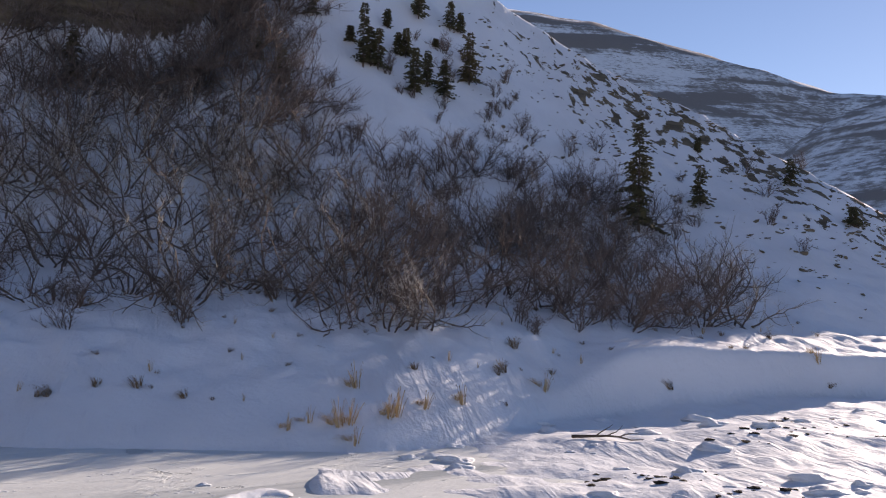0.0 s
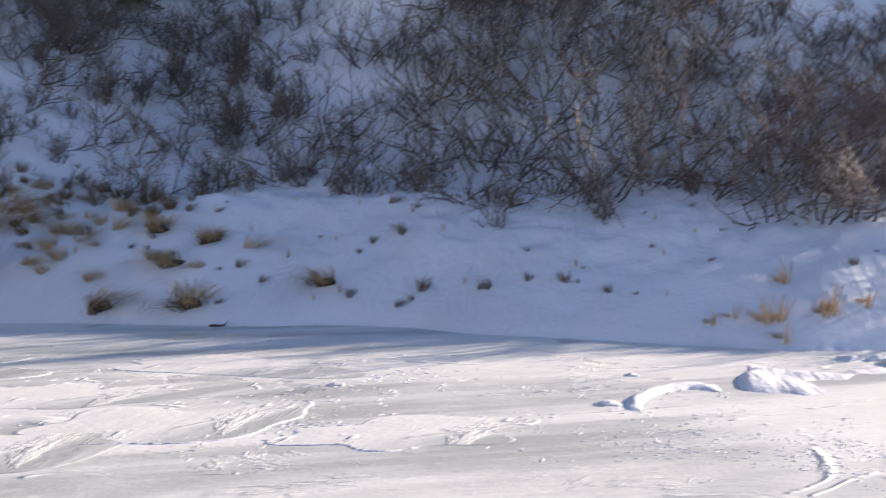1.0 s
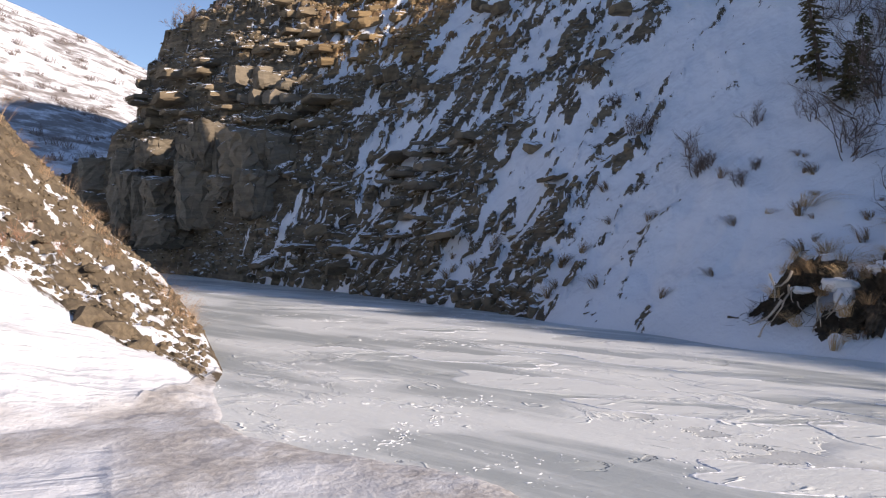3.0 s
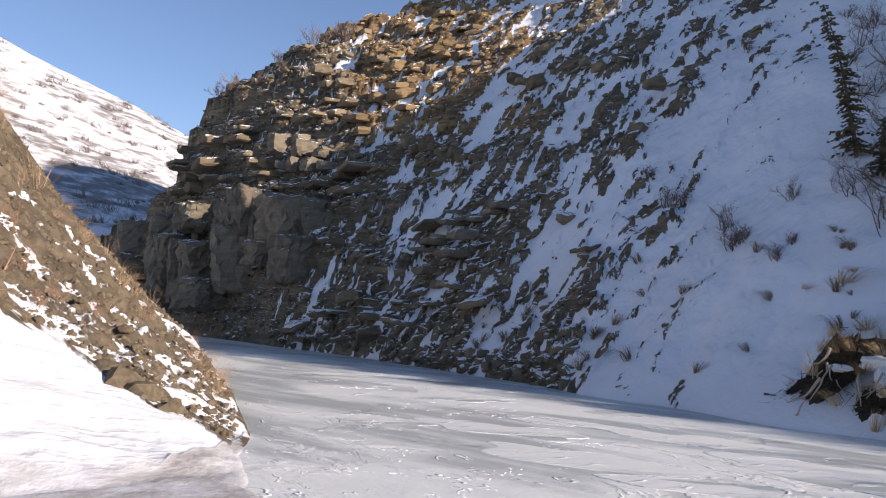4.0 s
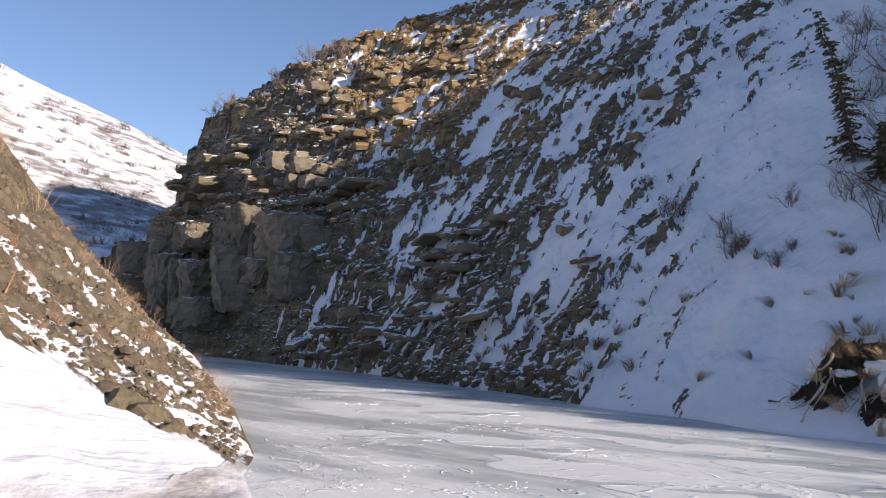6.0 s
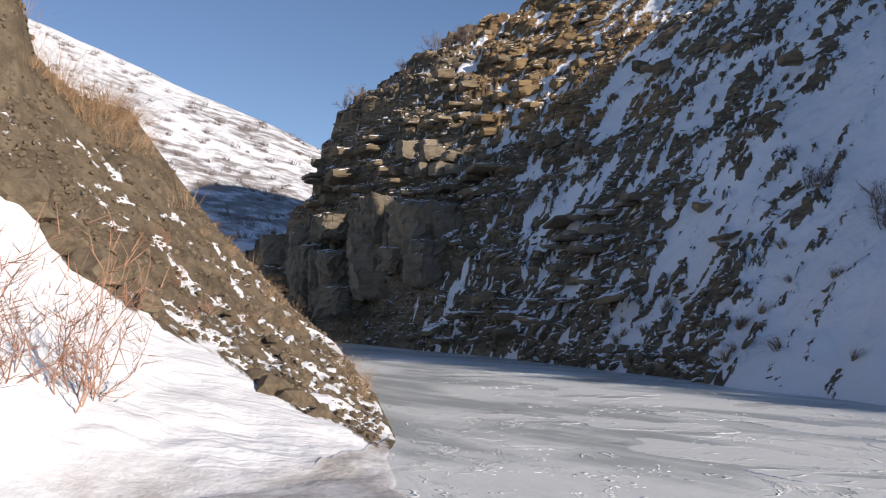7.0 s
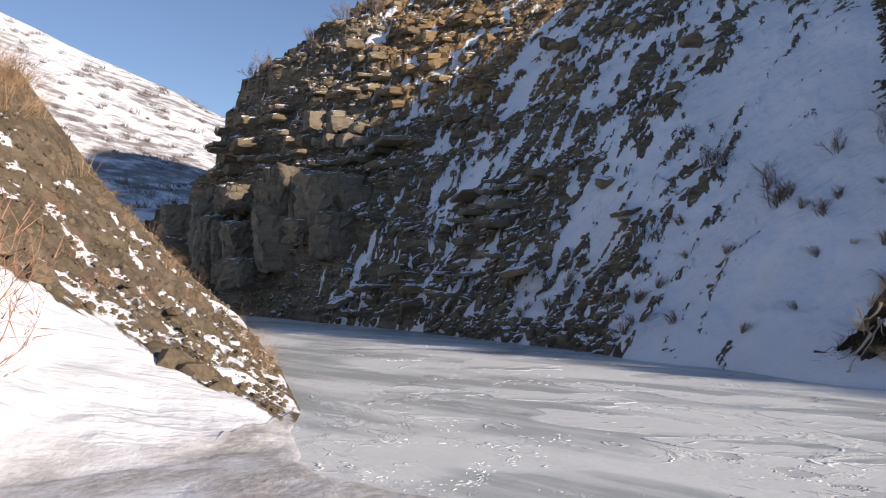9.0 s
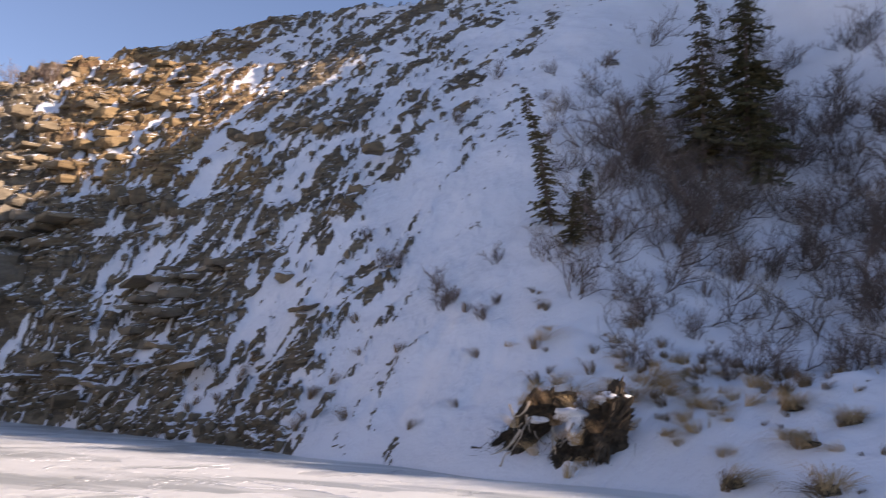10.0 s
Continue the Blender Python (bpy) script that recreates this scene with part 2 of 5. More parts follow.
def wave(x, y, seed=0):
    """Smooth value noise, -1 to 1."""
    ix, iy = np.floor(x).astype(np.int64), np.floor(y).astype(np.int64)
    fx, fy = x - ix, y - iy
    fx, fy = fx * fx * (3 - 2 * fx), fy * fy * (3 - 2 * fy)
    a, b = lattice(ix, iy, seed), lattice(ix + 1, iy, seed)
    c, d = lattice(ix, iy + 1, seed), lattice(ix + 1, iy + 1, seed)
    return (a + (b - a) * fx) * (1 - fy) + (c + (d - c) * fx) * fy


def fbm(x, y, octaves=4, seed=0, gain=0.5):
    total, amp, norm = 0, 1.0, 0.0
    for k in range(octaves):
        total = total + amp * wave(x * 2 ** k + 17.3 * k, y * 2 ** k - 9.1 * k, seed + k)
        norm += amp
        amp *= gain
    return total / norm


# foot of the far bank, where it meets the ice
FOOT = [(-60, 40), (-35, 27), (-27, 23.5), (-22, 21.6), (-15, 19.8), (-8, 17.8), (-2, 15.2), (3, 14.3), (13, 14.4), (26, 15.2), (32, 16), (40, 16.4),
        (54, 18.4), (64, 19.8), (75, 23.7), (86, 31.4), (92, 38.5), (95, 41), (100, 51), (103, 56), (108, 64), (120, 84)]
# where the low bank turns into the hillside, and its height there
BREAK_D = [(-60, 60), (-35, 36), (-27, 29), (-20, 25.5), (-12, 23), (-4, 21.2), (4, 20.3), (26, 20.8), (40, 21.8), (50, 22), (56, 21.6), (64, 22.4), (75, 26),
           (87, 34.5), (92, 42), (96, 45.5), (100, 54), (103, 60), (108, 72), (120, 95)]
BREAK_Z = [(-60, 1.2), (-35, 1.7), (-27, 1.95), (-12, 2.1), (4, 2.4), (26, 2.4), (40, 2.5), (56, 1.9), (64, 1.4), (75, 1.5), (87, 2), (92, 4.6), (96, 6.4), (100, 7.6), (103, 7.6), (120, 2)]
HILL_TAN = [(-60, 0.3), (-35, 0.385), (-15, 0.505), (-5, 0.62), (2, 0.82), (8, 1.0), (30, 1.0), (42, 0.84), (54, 0.8), (64, 0.8), (75, 0.8), (87, 0.86), (96, 1.0), (101, 1.15), (120, 0.8)]
# skyline angles; bearings 0 to 52 are set high, unseen, to cast shade
CREST = [(-60, -1), (-40, 0), (-33, 2.5), (-26.9, 6.1), (-22.7, 8.8), (-18.4, 11.4), (-13.2, 14.1), (-7.7, 16.9), (-3.1, 19.8), (0, 22.8), (4, 26.5), (10, 29), (20, 30), (32, 30), (44, 30.5), (52, 28.5), (60, 25.2), (66.2, 23.9),
         (70.9, 23.4), (79.5, 21.7), (87.5, 18.8), (91.2, 17.3), (95, 15.5), (98.8, 13.1), (100.4, 11.5), (101.4, 9.3), (101.9, 7), (102.5, 5.9), (106.2, 2.9), (110, 0.2), (120, -1)]
# spur of bare earth on the near side
SPUR_D = [(95.9, 14), (96.3, 14.6), (97.8, 17.5), (100.3, 21.5), (103, 24), (105.5, 26), (108.3, 27), (113.3, 27), (116, 25.5), (118.5, 24.5), (119.4, 24), (135, 24), (160, 20)]
SPUR_EL = [(95.9, -9.6), (96.3, -9), (97.8, -6.1), (100.3, -2.7), (103.1, -0.3), (105.5, 2.3), (108.3, 5.3), (111.8, 10), (113.3, 12.1), (116.2, 12.7), (118.5, 14.6), (119.2, 16.8), (119.6, 18.8), (126, 20), (150, 16), (160, 8)]
SNOWLINE_D = [(96, 13.4), (97.6, 14), (102.6, 15), (105.4, 16), (107.8, 17), (110.9, 17.5), (114.3, 18), (116.9, 18.5), (119, 19), (160, 15)]
SNOWLINE_EL = [(96, -9.8), (97.6, -9.2), (102.6, -6.7), (105.4, -4.9), (107.8, -2.8), (110.9, -1.4), (114.3, 1.2), (116.9, 3.4), (119, 6.6), (123, 7.4), (160, 4)]
# rim of the near shore
SHORE = [(-180, 4), (40, 4), (60, 5.0), (70, 6.4), (74, 7.2), (78, 8.0), (87, 9.2), (95, 10.1), (97.5, 11.4), (100, 11.6), (110, 11), (120, 10.5), (160, 9), (180, 4)]
FAR_HILL = [(70, 4), (95, 8), (101.3, 9.9), (104.1, 11.3), (107, 12.5), (112.2, 14.6), (119.3, 16.8), (126, 18), (145, 16), (165, 6), (180, 3)]
MOUNTAIN = [(-60, 3), (-40, 6), (-33, 9), (-30, 12.5), (-27, 13.6), (-23.9, 14.3), (-22.4, 15.0), (-20.4, 15.9), (-14.9, 17.6), (-9.5, 19.2), (-3.1, 20), (5, 19.5), (20, 12), (60, 4)]
MID_RIDGE = [(-60, 2), (-38, 5), (-32, 10.5), (-27, 13.3), (-25, 12.8), (-23, 11.9), (-21, 10.2), (-19, 8), (-16, 4.5), (-10, 1)]


def tan_deg(a):
    return np.tan(np.radians(a))


BEARING_STEPS = np.arange(-70, 130, 0.25)


def softened(rows, width):
    """The table rounded off over that many degrees."""
    k = np.exp(-0.5 * (np.arange(-40, 41) * 0.25 / width) ** 2)
    v = np.pad(lut(BEARING_STEPS, rows), 40, mode="edge")
    return np.convolve(v, k / k.sum(), "valid")


SOFT = {name: softened(rows, width) for name, rows, width in (
    ("foot", FOOT, 1.6), ("break_d", BREAK_D, 3.0), ("break_z", BREAK_Z, 3.0), ("tan", HILL_TAN, 3.0), ("crest", CREST, 0.25))}


def soft(b, name):
    return np.interp(b, BEARING_STEPS, SOFT[name])


def hill_frame(b):
    """Foot, break, break height, slope, crest distance of the far hillside."""
    b = np.clip(b, -60, 120)
    d1, z1, t2, te = soft(b, "break_d"), soft(b, "break_z"), soft(b, "tan"), tan_deg(soft(b, "crest"))
    dc = np.maximum((z1 - t2 * d1 - EYE_Z) / np.minimum(te - t2, -0.05), d1 + 1)
    return soft(b, "foot"), d1, z1, t2, dc, EYE_Z + dc * te


def layer(b, d, rows, foot, crest, power):
    """A far ridge: rises from its foot to the skyline angle given by rows."""
    zc = EYE_Z + crest * tan_deg(lut(b, rows))
    t = np.clip((d - foot) / (crest - foot), 0, 1)
    z = zc * t ** power
    return np.where(d > crest, zc - (d - crest) * 0.3, z) - np.where(d < foot, 1.5, 0)


# share of the far slope that is bare rock: for each bearing, at angles of view 3 below the level to 18 above it
COVER_AT = (-3, 1, 5, 9, 13, 18)
COVER = ((54, (0, 0, 0, 0, 0, 0)), (60, (0, 0, 0, 0, 0, 0.14)), (66, (0, 0, 0.02, 0.02, 0.05, 0.36)), (70, (0.02, 0.05, 0.10, 0.14, 0.14, 0.42)), (74, (0.18, 0.2, 0.24, 0.28, 0.3, 0.5)), (78, (0.36, 0.34, 0.3, 0.3, 0.3, 0.5)),
         (82, (0.40, 0.40, 0.38, 0.34, 0.28, 0.52)), (86, (0.43, 0.43, 0.44, 0.44, 0.72, 0.58)), (91, (0.44, 0.5, 0.74, 0.76, 0.64, 0.56)), (96, (0.74, 0.84, 0.97, 0.9, 0.62, 0.58)), (103, (0.9, 0.97, 0.97, 0.9, 0.6, 0.6)))


def rib_noise(x, y):
    """Streaks that run down the fall line of the far slope, at three sizes."""
    a, q = x * 0.87 + y * 0.49, y * 0.87 - x * 0.49
    a = a + 0.7 * fbm(x * 0.3, y * 0.3, 2, 33)
    return fbm(a * 0.42, q * 0.12, 3, 31, 0.55), fbm(a * 1.6, q * 0.62, 3, 37, 0.6), fbm(a * 4.4, q * 2.4, 3, 39, 0.6)


def rib_mix(x, y):
    big, mid, small = rib_noise(x, y)
    return 0.5 * big + 0.75 * mid + 0.95 * small, 0.7 * big + 0.4 * mid


RANKS = np.sort(rib_mix(*np.random.RandomState(4).uniform(-60, 60, (2, 6000)))[0])


def rock_lie(b, d, x, y, z):
    """How far the ground is bare of snow (above 0) or under it (below 0), and the streaks of the face."""
    el = np.degrees(np.arctan2(z - EYE_Z, d))
    bs = [row[0] for row in COVER]
    levels = [np.interp(b, bs, [row[1][k] for row in COVER]) for k in range(len(COVER_AT))]
    cover = levels[0]
    for k in range(1, len(COVER_AT)):
        t = np.clip((el - COVER_AT[k - 1]) / (COVER_AT[k] - COVER_AT[k - 1]), 0, 1)
        cover = np.where(el > COVER_AT[k - 1], levels[k - 1] * (1 - t) + levels[k] * t, cover)
    mix, streak = rib_mix(x, y)
    rank = np.searchsorted(RANKS, mix) / len(RANKS)
    return rank - (1 - cover) - 0.6 * (cover < 0.015), streak


def height(b, d):
    """Height of the ground at bearing b and distance d, with what it is made of: rock, earth and ochre, 0 to 1."""
    b, d = np.broadcast_arrays(np.asarray(b, float), np.asarray(d, float))
    x, y = -d * np.sin(np.radians(b)), d * np.cos(np.radians(b))
    inb = smooth(-75, -50, b) * (1 - smooth(112, 122, b))
    df, d1, z1, t2, dc, zc = hill_frame(b)
    df = df + 0.35 * fbm(x * 0.35, y * 0.35, 3, 5)
    u = np.clip((d - df) / (d1 - df), 0, 1)
    steep = smooth(-6, -14, b)
    low = z1 * ((1 - steep) * (0.75 * u + 0.25 * np.sqrt(u)) + steep * (0.72 * smooth(0, 0.22, u) + 0.28 * u))
    cliff = smooth(79, 90, b) * (1 - smooth(107, 112, b))
    low = low * (1 - cliff) + cliff * z1 * u ** 0.8
    bow = 1.0 + 0.45 * smooth(60, 38, b) * smooth(-30, -15, b)
    up = z1 + (zc - z1) * np.clip((d - d1) / (dc - d1), 0, 1) ** bow
    over = d - dc
    back = zc - 0.08 * over * smooth(0, 8, over) - 0.03 * over
    corner = smooth(99, 102, b)
    back = back * (1 - corner) + corner * (zc - 1.3 * over)
    hill = np.where(d < df, np.maximum((d - df) * 0.3, -0.5), np.where(d < d1, low, np.where(d < dc, up, back)))
    # steep rise behind the thicket, added to keep the sun off the cliff
    shade_rise = smooth(31.5, 35, d) * smooth(14.5, 19, b) * smooth(36, 28, b) * smooth(34.9, 33.7, 0.7 * y - 0.713 * x + 0.5 * fbm(x * 0.4, y * 0.4, 2, 15))
    hill = hill + 14 * shade_rise
    # second hidden rise, added to cast a shadow on the far hill
    hill = hill + 11 * smooth(48, 54, d) * smooth(22, 27, b) * smooth(48, 38, b) * smooth(46, 50, 0.7 * y - 0.713 * x)
    on = smooth(0, 2.5, d - df) * inb
    # lumps of drifted snow and ground, coarser up the hill
    rough = smooth(0, 14, d - df)
    hill = hill + on * (0.2 * fbm(x * 0.5, y * 0.5, 4, 11) + rough * 0.4 * fbm(x * 0.16, y * 0.16, 4, 12) + 0.11 * fbm(x * 1.6, y * 1.6, 4, 13))
    # broken rock: ribs and snow chutes down the fall line, beds cut into ledges
    bare, streak = rock_lie(b, d, x, y, hill)
    face = smooth(60, 66, b) * (1 - smooth(110, 116, b))
    stone = smooth(-0.12, 0.12, bare) * face
    strata = smooth(83, 92, b + 4 * fbm(x * 0.2, y * 0.2, 2, 42))
    hill = hill + on * face * ((0.35 + 0.35 * strata) * streak + stone * (0.14 + 0.34 * fbm(x * 1.1, y * 1.1, 4, 35, 0.65)))
    along = x * 0.87 + y * 0.49
    for step, seed, much in ((2.4, 41, 0.55), (0.75, 43, 0.65)):
        phase = (hill + 0.08 * along + 1.5 * fbm(x * 0.2, y * 0.2, 4, seed, 0.6)) / step
        part_of = phase - np.floor(phase)
        ledges = stone * (0.15 + strata) * much
        hill = hill + on * np.clip(ledges, 0, 0.85) * (smooth(0.3, 0.72, part_of) - part_of) * step
    z = np.where(inb > 0.01, hill * inb - 0.5 * (1 - inb), -0.5)
    brow = smooth(-1, -12, b) * smooth(-40, -27, b) * smooth(7, 1, dc - d + 3 * fbm(x * 0.2, y * 0.2, 2, 37))
    rock = np.maximum(bare, np.where(brow > 0.01, 0.9 * fbm(x * 2.6, y * 2.6, 3, 38, 0.6) - 0.56 + 0.5 * brow, -1)) * inb - 1.0 * (d < df - 0.7)
    # the added rise is bared of snow, so it looks dark
    rock = np.maximum(rock, 1.2 * smooth(0.02, 0.2, shade_rise) - 0.8)
    # gravel bar under rough snow
    bar = smooth(11.5, 7, b + 2 * fbm(x * 0.3, y * 0.3, 2, 51)) * smooth(8.5, 11.5, d + 1.5 * fbm(x * 0.4, y * 0.4, 2, 52)) * smooth(-90, -60, b)
    z = np.maximum(z, -0.5 + bar * (0.55 + 0.5 * smooth(-2, -27, b) * smooth(10, 22, d) + 0.2 * fbm(x * 0.45, y * 0.45, 4, 53) + 0.05 * fbm(x * 2.2, y * 2.2, 3, 54)))
    # near shore and the snow fan below the spur
    sd = lut(b, SHORE) + 0.25 * fbm(x * 0.9, y * 0.9, 3, 61)
    shore = -0.5 + 0.56 * smooth(0.5, -0.4, d - sd) + 0.5 * smooth(6, 1, d)
    z = np.maximum(z, np.where(d < sd + 1, shore + 0.03 * fbm(x * 1.5, y * 1.5, 3, 63), -1))
    ls, lz = lut(b, SNOWLINE_D), EYE_Z + lut(b, SNOWLINE_D) * tan_deg(lut(b, SNOWLINE_EL))
    cs = lut(b, SPUR_D)
    cz = EYE_Z + cs * tan_deg(lut(b, SPUR_EL))
    fan_t = np.clip((d - sd + 0.3) / (ls - sd + 0.3), 0, 1)
    fan = 0.02 + (lz - 0.02) * fan_t ** 1.15 + (0.13 * fbm(x * 0.8, y * 0.8, 4, 71) + 0.16 * np.abs(fbm(x * 1.7, y * 0.8, 4, 73)) * smooth(0.75, 0.3, fan_t)) * smooth(0.0, 0.3, fan_t) * smooth(95.5, 100, b)
    face_t = np.clip((d - ls) / np.maximum(cs - ls, 0.2), 0, 1)
    block = smooth(117.5, 120, b)
    face_t = face_t * (1 - block) + block * (0.35 * smooth(0, 0.55, face_t) + 0.65 * smooth(0.5, 0.85, face_t))
    size = smooth(96.5, 104, b)
    face = lz + (cz - lz) * face_t + size * smooth(0, 0.2, face_t) * smooth(1.02, 0.8, face_t) * ((0.5 + 0.3 * block) * fbm(x * 0.45, y * 0.45, 4, 81) + (0.26 + 0.1 * block) * fbm(x * 1.9, y * 1.9, 4, 82, 0.65) + 0.3 * np.abs(fbm(x * 1.0, y * 1.0, 3, 83)) + 0.07 * fbm(x * 4.5, y * 4.5, 2, 84))
    spur = np.where(d < ls, fan, np.where(d < cs, face, cz - (d - cs) * 0.85))
    spur = np.where(d < sd - 0.3, -1, spur)
    spur_on = (b > 94.5) & (b < 162)
    tip = smooth(97.4, 95.6, b + 0.7 * fbm(x * 0.9, y * 0.9, 3, 75))
    spur = np.where(spur_on, spur - 3 * smooth(150, 162, b) - 0.09 * tip, -1)
    earth = np.where(spur_on & (spur > z) & (d > ls - 0.3), 1.0, 0.0)
    rock = np.where((spur_on & (spur > z)) | (inb < 0.01) | (d > 72), -1.0, rock)
    z = np.maximum(z, spur)
    grime = smooth(55, 60, b) * smooth(124, 112, b) * smooth(0.6, 0.35, z) * smooth(1.7, 0.3, np.abs(d - sd + 0.7) - 1.1 * fbm(x * 0.6, y * 0.6, 4, 87))
    washed = lut(b, [(93, 16), (96, 15.6), (97.5, 14.3), (99, 13.0), (102, 11.4), (105, 10.2)]) + 0.9 * fbm(x * 0.7, y * 0.7, 4, 89)
    grime = np.maximum(grime, smooth(93, 95, b) * smooth(105, 101, b) * smooth(0.2, -0.2, d - washed) * smooth(0.9, 0.7, z) * smooth(6.5, 8, d))
    # low fan snow takes a little of the shore tint, in patches
    fan_tone = smooth(104, 110, b) * smooth(150, 140, b) * smooth(15.5, 12.5, d) * smooth(6.5, 8, d) * smooth(-0.12, 0.15, fbm(x * 0.3, y * 0.3, 3, 88))
    grime = np.maximum(grime, 0.3 * fan_tone)
    grime = np.maximum(grime, 0.6 * (0.75 + 0.5 * fbm(x * 0.5, y * 0.5, 3, 86)) * smooth(55, 60, b) * smooth(99, 96, b) * smooth(0.6, 0.2, d - sd) * smooth(2, 3, d))
    # far ground
    far = layer(b, d, FAR_HILL, 66, 185, 1.0) + smooth(75, 110, d) * 1.6 * fbm(x * 0.03, y * 0.03, 4, 91)
    far = np.where((b > 60), far, -1)
    mount = layer(b, d, MOUNTAIN, 160, 800, 2.0) + smooth(250, 420, d) * 10 * fbm(x * 0.008, y * 0.008, 5, 93)
    mid = layer(b, d, MID_RIDGE, 120, 330, 1.5) + smooth(140, 220, d) * 4 * fbm(x * 0.02, y * 0.02, 4, 95)
    away = layer(b, d, [(-180, 4), (180, 4)], 110, 500, 1.2)
    plain = 0.3 * smooth(60, 90, d) - 0.5
    z = np.maximum.reduce([z, np.where(b < 60, np.maximum(mount, mid), -1), far, away, np.full_like(z, -0.5) + plain])
    scrub = np.where(d > 75, np.where(b < 40, 2.0, 1.0), 0.0) * smooth(0, 0.5, z)
    ochre = smooth(77, 80, b) * (1 - smooth(89.5, 93, b)) * smooth(10.2, 12, np.degrees(np.arctan2(z - EYE_Z, d)) + 1.6 * fbm(x * 0.3, z * 0.3, 3, 97))
    return z, rock, earth, ochre, scrub, grime


def spaced(*runs):
    return np.concatenate([np.linspace(a, b, n, endpoint=False) for a, b, n in runs])


BEARINGS = spaced((-180, -60, 40), (-60, -29, 60), (-29, 60, 430), (60, 108, 520), (108, 124, 90), (124, 140, 30), (140, 180, 20))
RINGS = np.concatenate([spaced((0.01, 4, 12), (4, 13, 70), (13, 30, 130), (30, 62, 190)), np.geomspace(62, 250, 70, endpoint=False), np.geomspace(250, 1600, 45)])


def make_ground():
    bb, dd = np.meshgrid(BEARINGS, RINGS, indexing="ij")
    z, rock, earth, ochre, scrub, grime = height(bb, dd)
    x, y = -dd * np.sin(np.radians(bb)), dd * np.cos(np.radians(bb))
    nb, nr = bb.shape
    verts = np.stack([x, y, z], -1).reshape(-1, 3)
    i = np.arange(nb)[:, None]
    j = np.arange(nr - 1)[None, :]
    a, b = i * nr + j, ((i + 1) % nb) * nr + j
    quads = np.stack([a, b, b + 1, a + 1], -1).reshape(-1, 4)
    me = bpy.data.meshes.new("ground")
    me.vertices.add(len(verts))
    me.vertices.foreach_set("co", verts.ravel())
    me.loops.add(quads.size)
    me.loops.foreach_set("vertex_index", quads.ravel())
    me.polygons.add(len(quads))
    me.polygons.foreach_set("loop_start", np.arange(0, quads.size, 4))
    me.update(calc_edges=True)
    me.validate()
    for name, values in (("rock", rock), ("earth", earth), ("ochre", ochre), ("scrub", scrub), ("grime", grime)):
        me.attributes.new(name, "FLOAT", "POINT").data.foreach_set("value", values.ravel().astype(np.float32))
    me.shade_smooth()
    me.materials.append(GROUND)
    ob = new("ground", me)
    return tagged(ob, "snow-covered valley ground with broken rock and bare earth", "ground", kind="structure"), z


ground, GROUND_Z = make_ground()


def ice_sheet():
    bm = bmesh.new()
    n = 120
    grid = [[bm.verts.new((-95 + 170 * i / n, -60 + 130 * j / n, 0)) for j in range(n + 1)] for i in range(n + 1)]
    for i in range(n):
        for j in range(n):
            bm.faces.new((grid[i][j], grid[i + 1][j], grid[i + 1][j + 1], grid[i][j + 1]))
    me = bpy.data.meshes.new("river_ice")
    bm.to_mesh(me)
    me.shade_smooth()
    me.materials.append(ICE)
    return tagged(new("river_ice", me), "grey-white frozen river ice with wind-blown snow crust", "ice", kind="structure")


ICE_OB = ice_sheet()


# ---------------------------------------------------------------- building blocks
def mesh_of(name, verts, faces, material, smooth_shade=False):
    me = bpy.data.meshes.new(name)
    me.from_pydata(verts, [], faces)
    me.materials.append(material)
    if smooth_shade:
        me.shade_smooth()
    return me


def part(name, me, parent, label=""):
    ob = new(name, me)
    ob.parent = parent
    return tagged(ob, label)


def xy(b, d):
    return -d * np.sin(np.radians(b)), d * np.cos(np.radians(b))


def stand(b, d):
    """Places on the ground at those bearings and distances, n x 3."""
    b, d = np.atleast_1d(np.asarray(b, float)), np.atleast_1d(np.asarray(d, float))
    x, y = xy(b, d)
    return np.stack([x, y, np.maximum(height(b, d)[0], 0)], -1)


def tubes(segments, sides=3):
    """Tapered round sticks, from rows of start, end, start radius, end radius."""
    verts, faces = [], []
    for p, q, r0, r1 in segments:
        ax = (q - p)
        if ax.length < 1e-5:
            continue
        side = ax.orthogonal().normalized()
        other = ax.normalized().cross(side)
        k = len(verts)
        for c, r in ((p, r0), (q, r1)):
            for i in range(sides):
                a = 2 * math.pi * i / sides
                verts.append(c + (side * math.cos(a) + other * math.sin(a)) * r)
        for i in range(sides):
            j = (i + 1) % sides
            faces.append((k + i, k + j, k + sides + j, k + sides + i))
    return verts, faces


def spikes(segments):
    """Thin three-sided twigs that end in a point."""
    verts, faces = [], []
    for p, q, r0, r1 in segments:
        ax = q - p
        side = ax.orthogonal().normalized() * r0
        other = ax.normalized().cross(side)
        k = len(verts)
        verts.extend([p + side, p - side * 0.5 + other * 0.87, p - side * 0.5 - other * 0.87, q])
        faces.extend([(k, k + 1, k + 3), (k + 1, k + 2, k + 3), (k + 2, k, k + 3)])
    return verts, faces


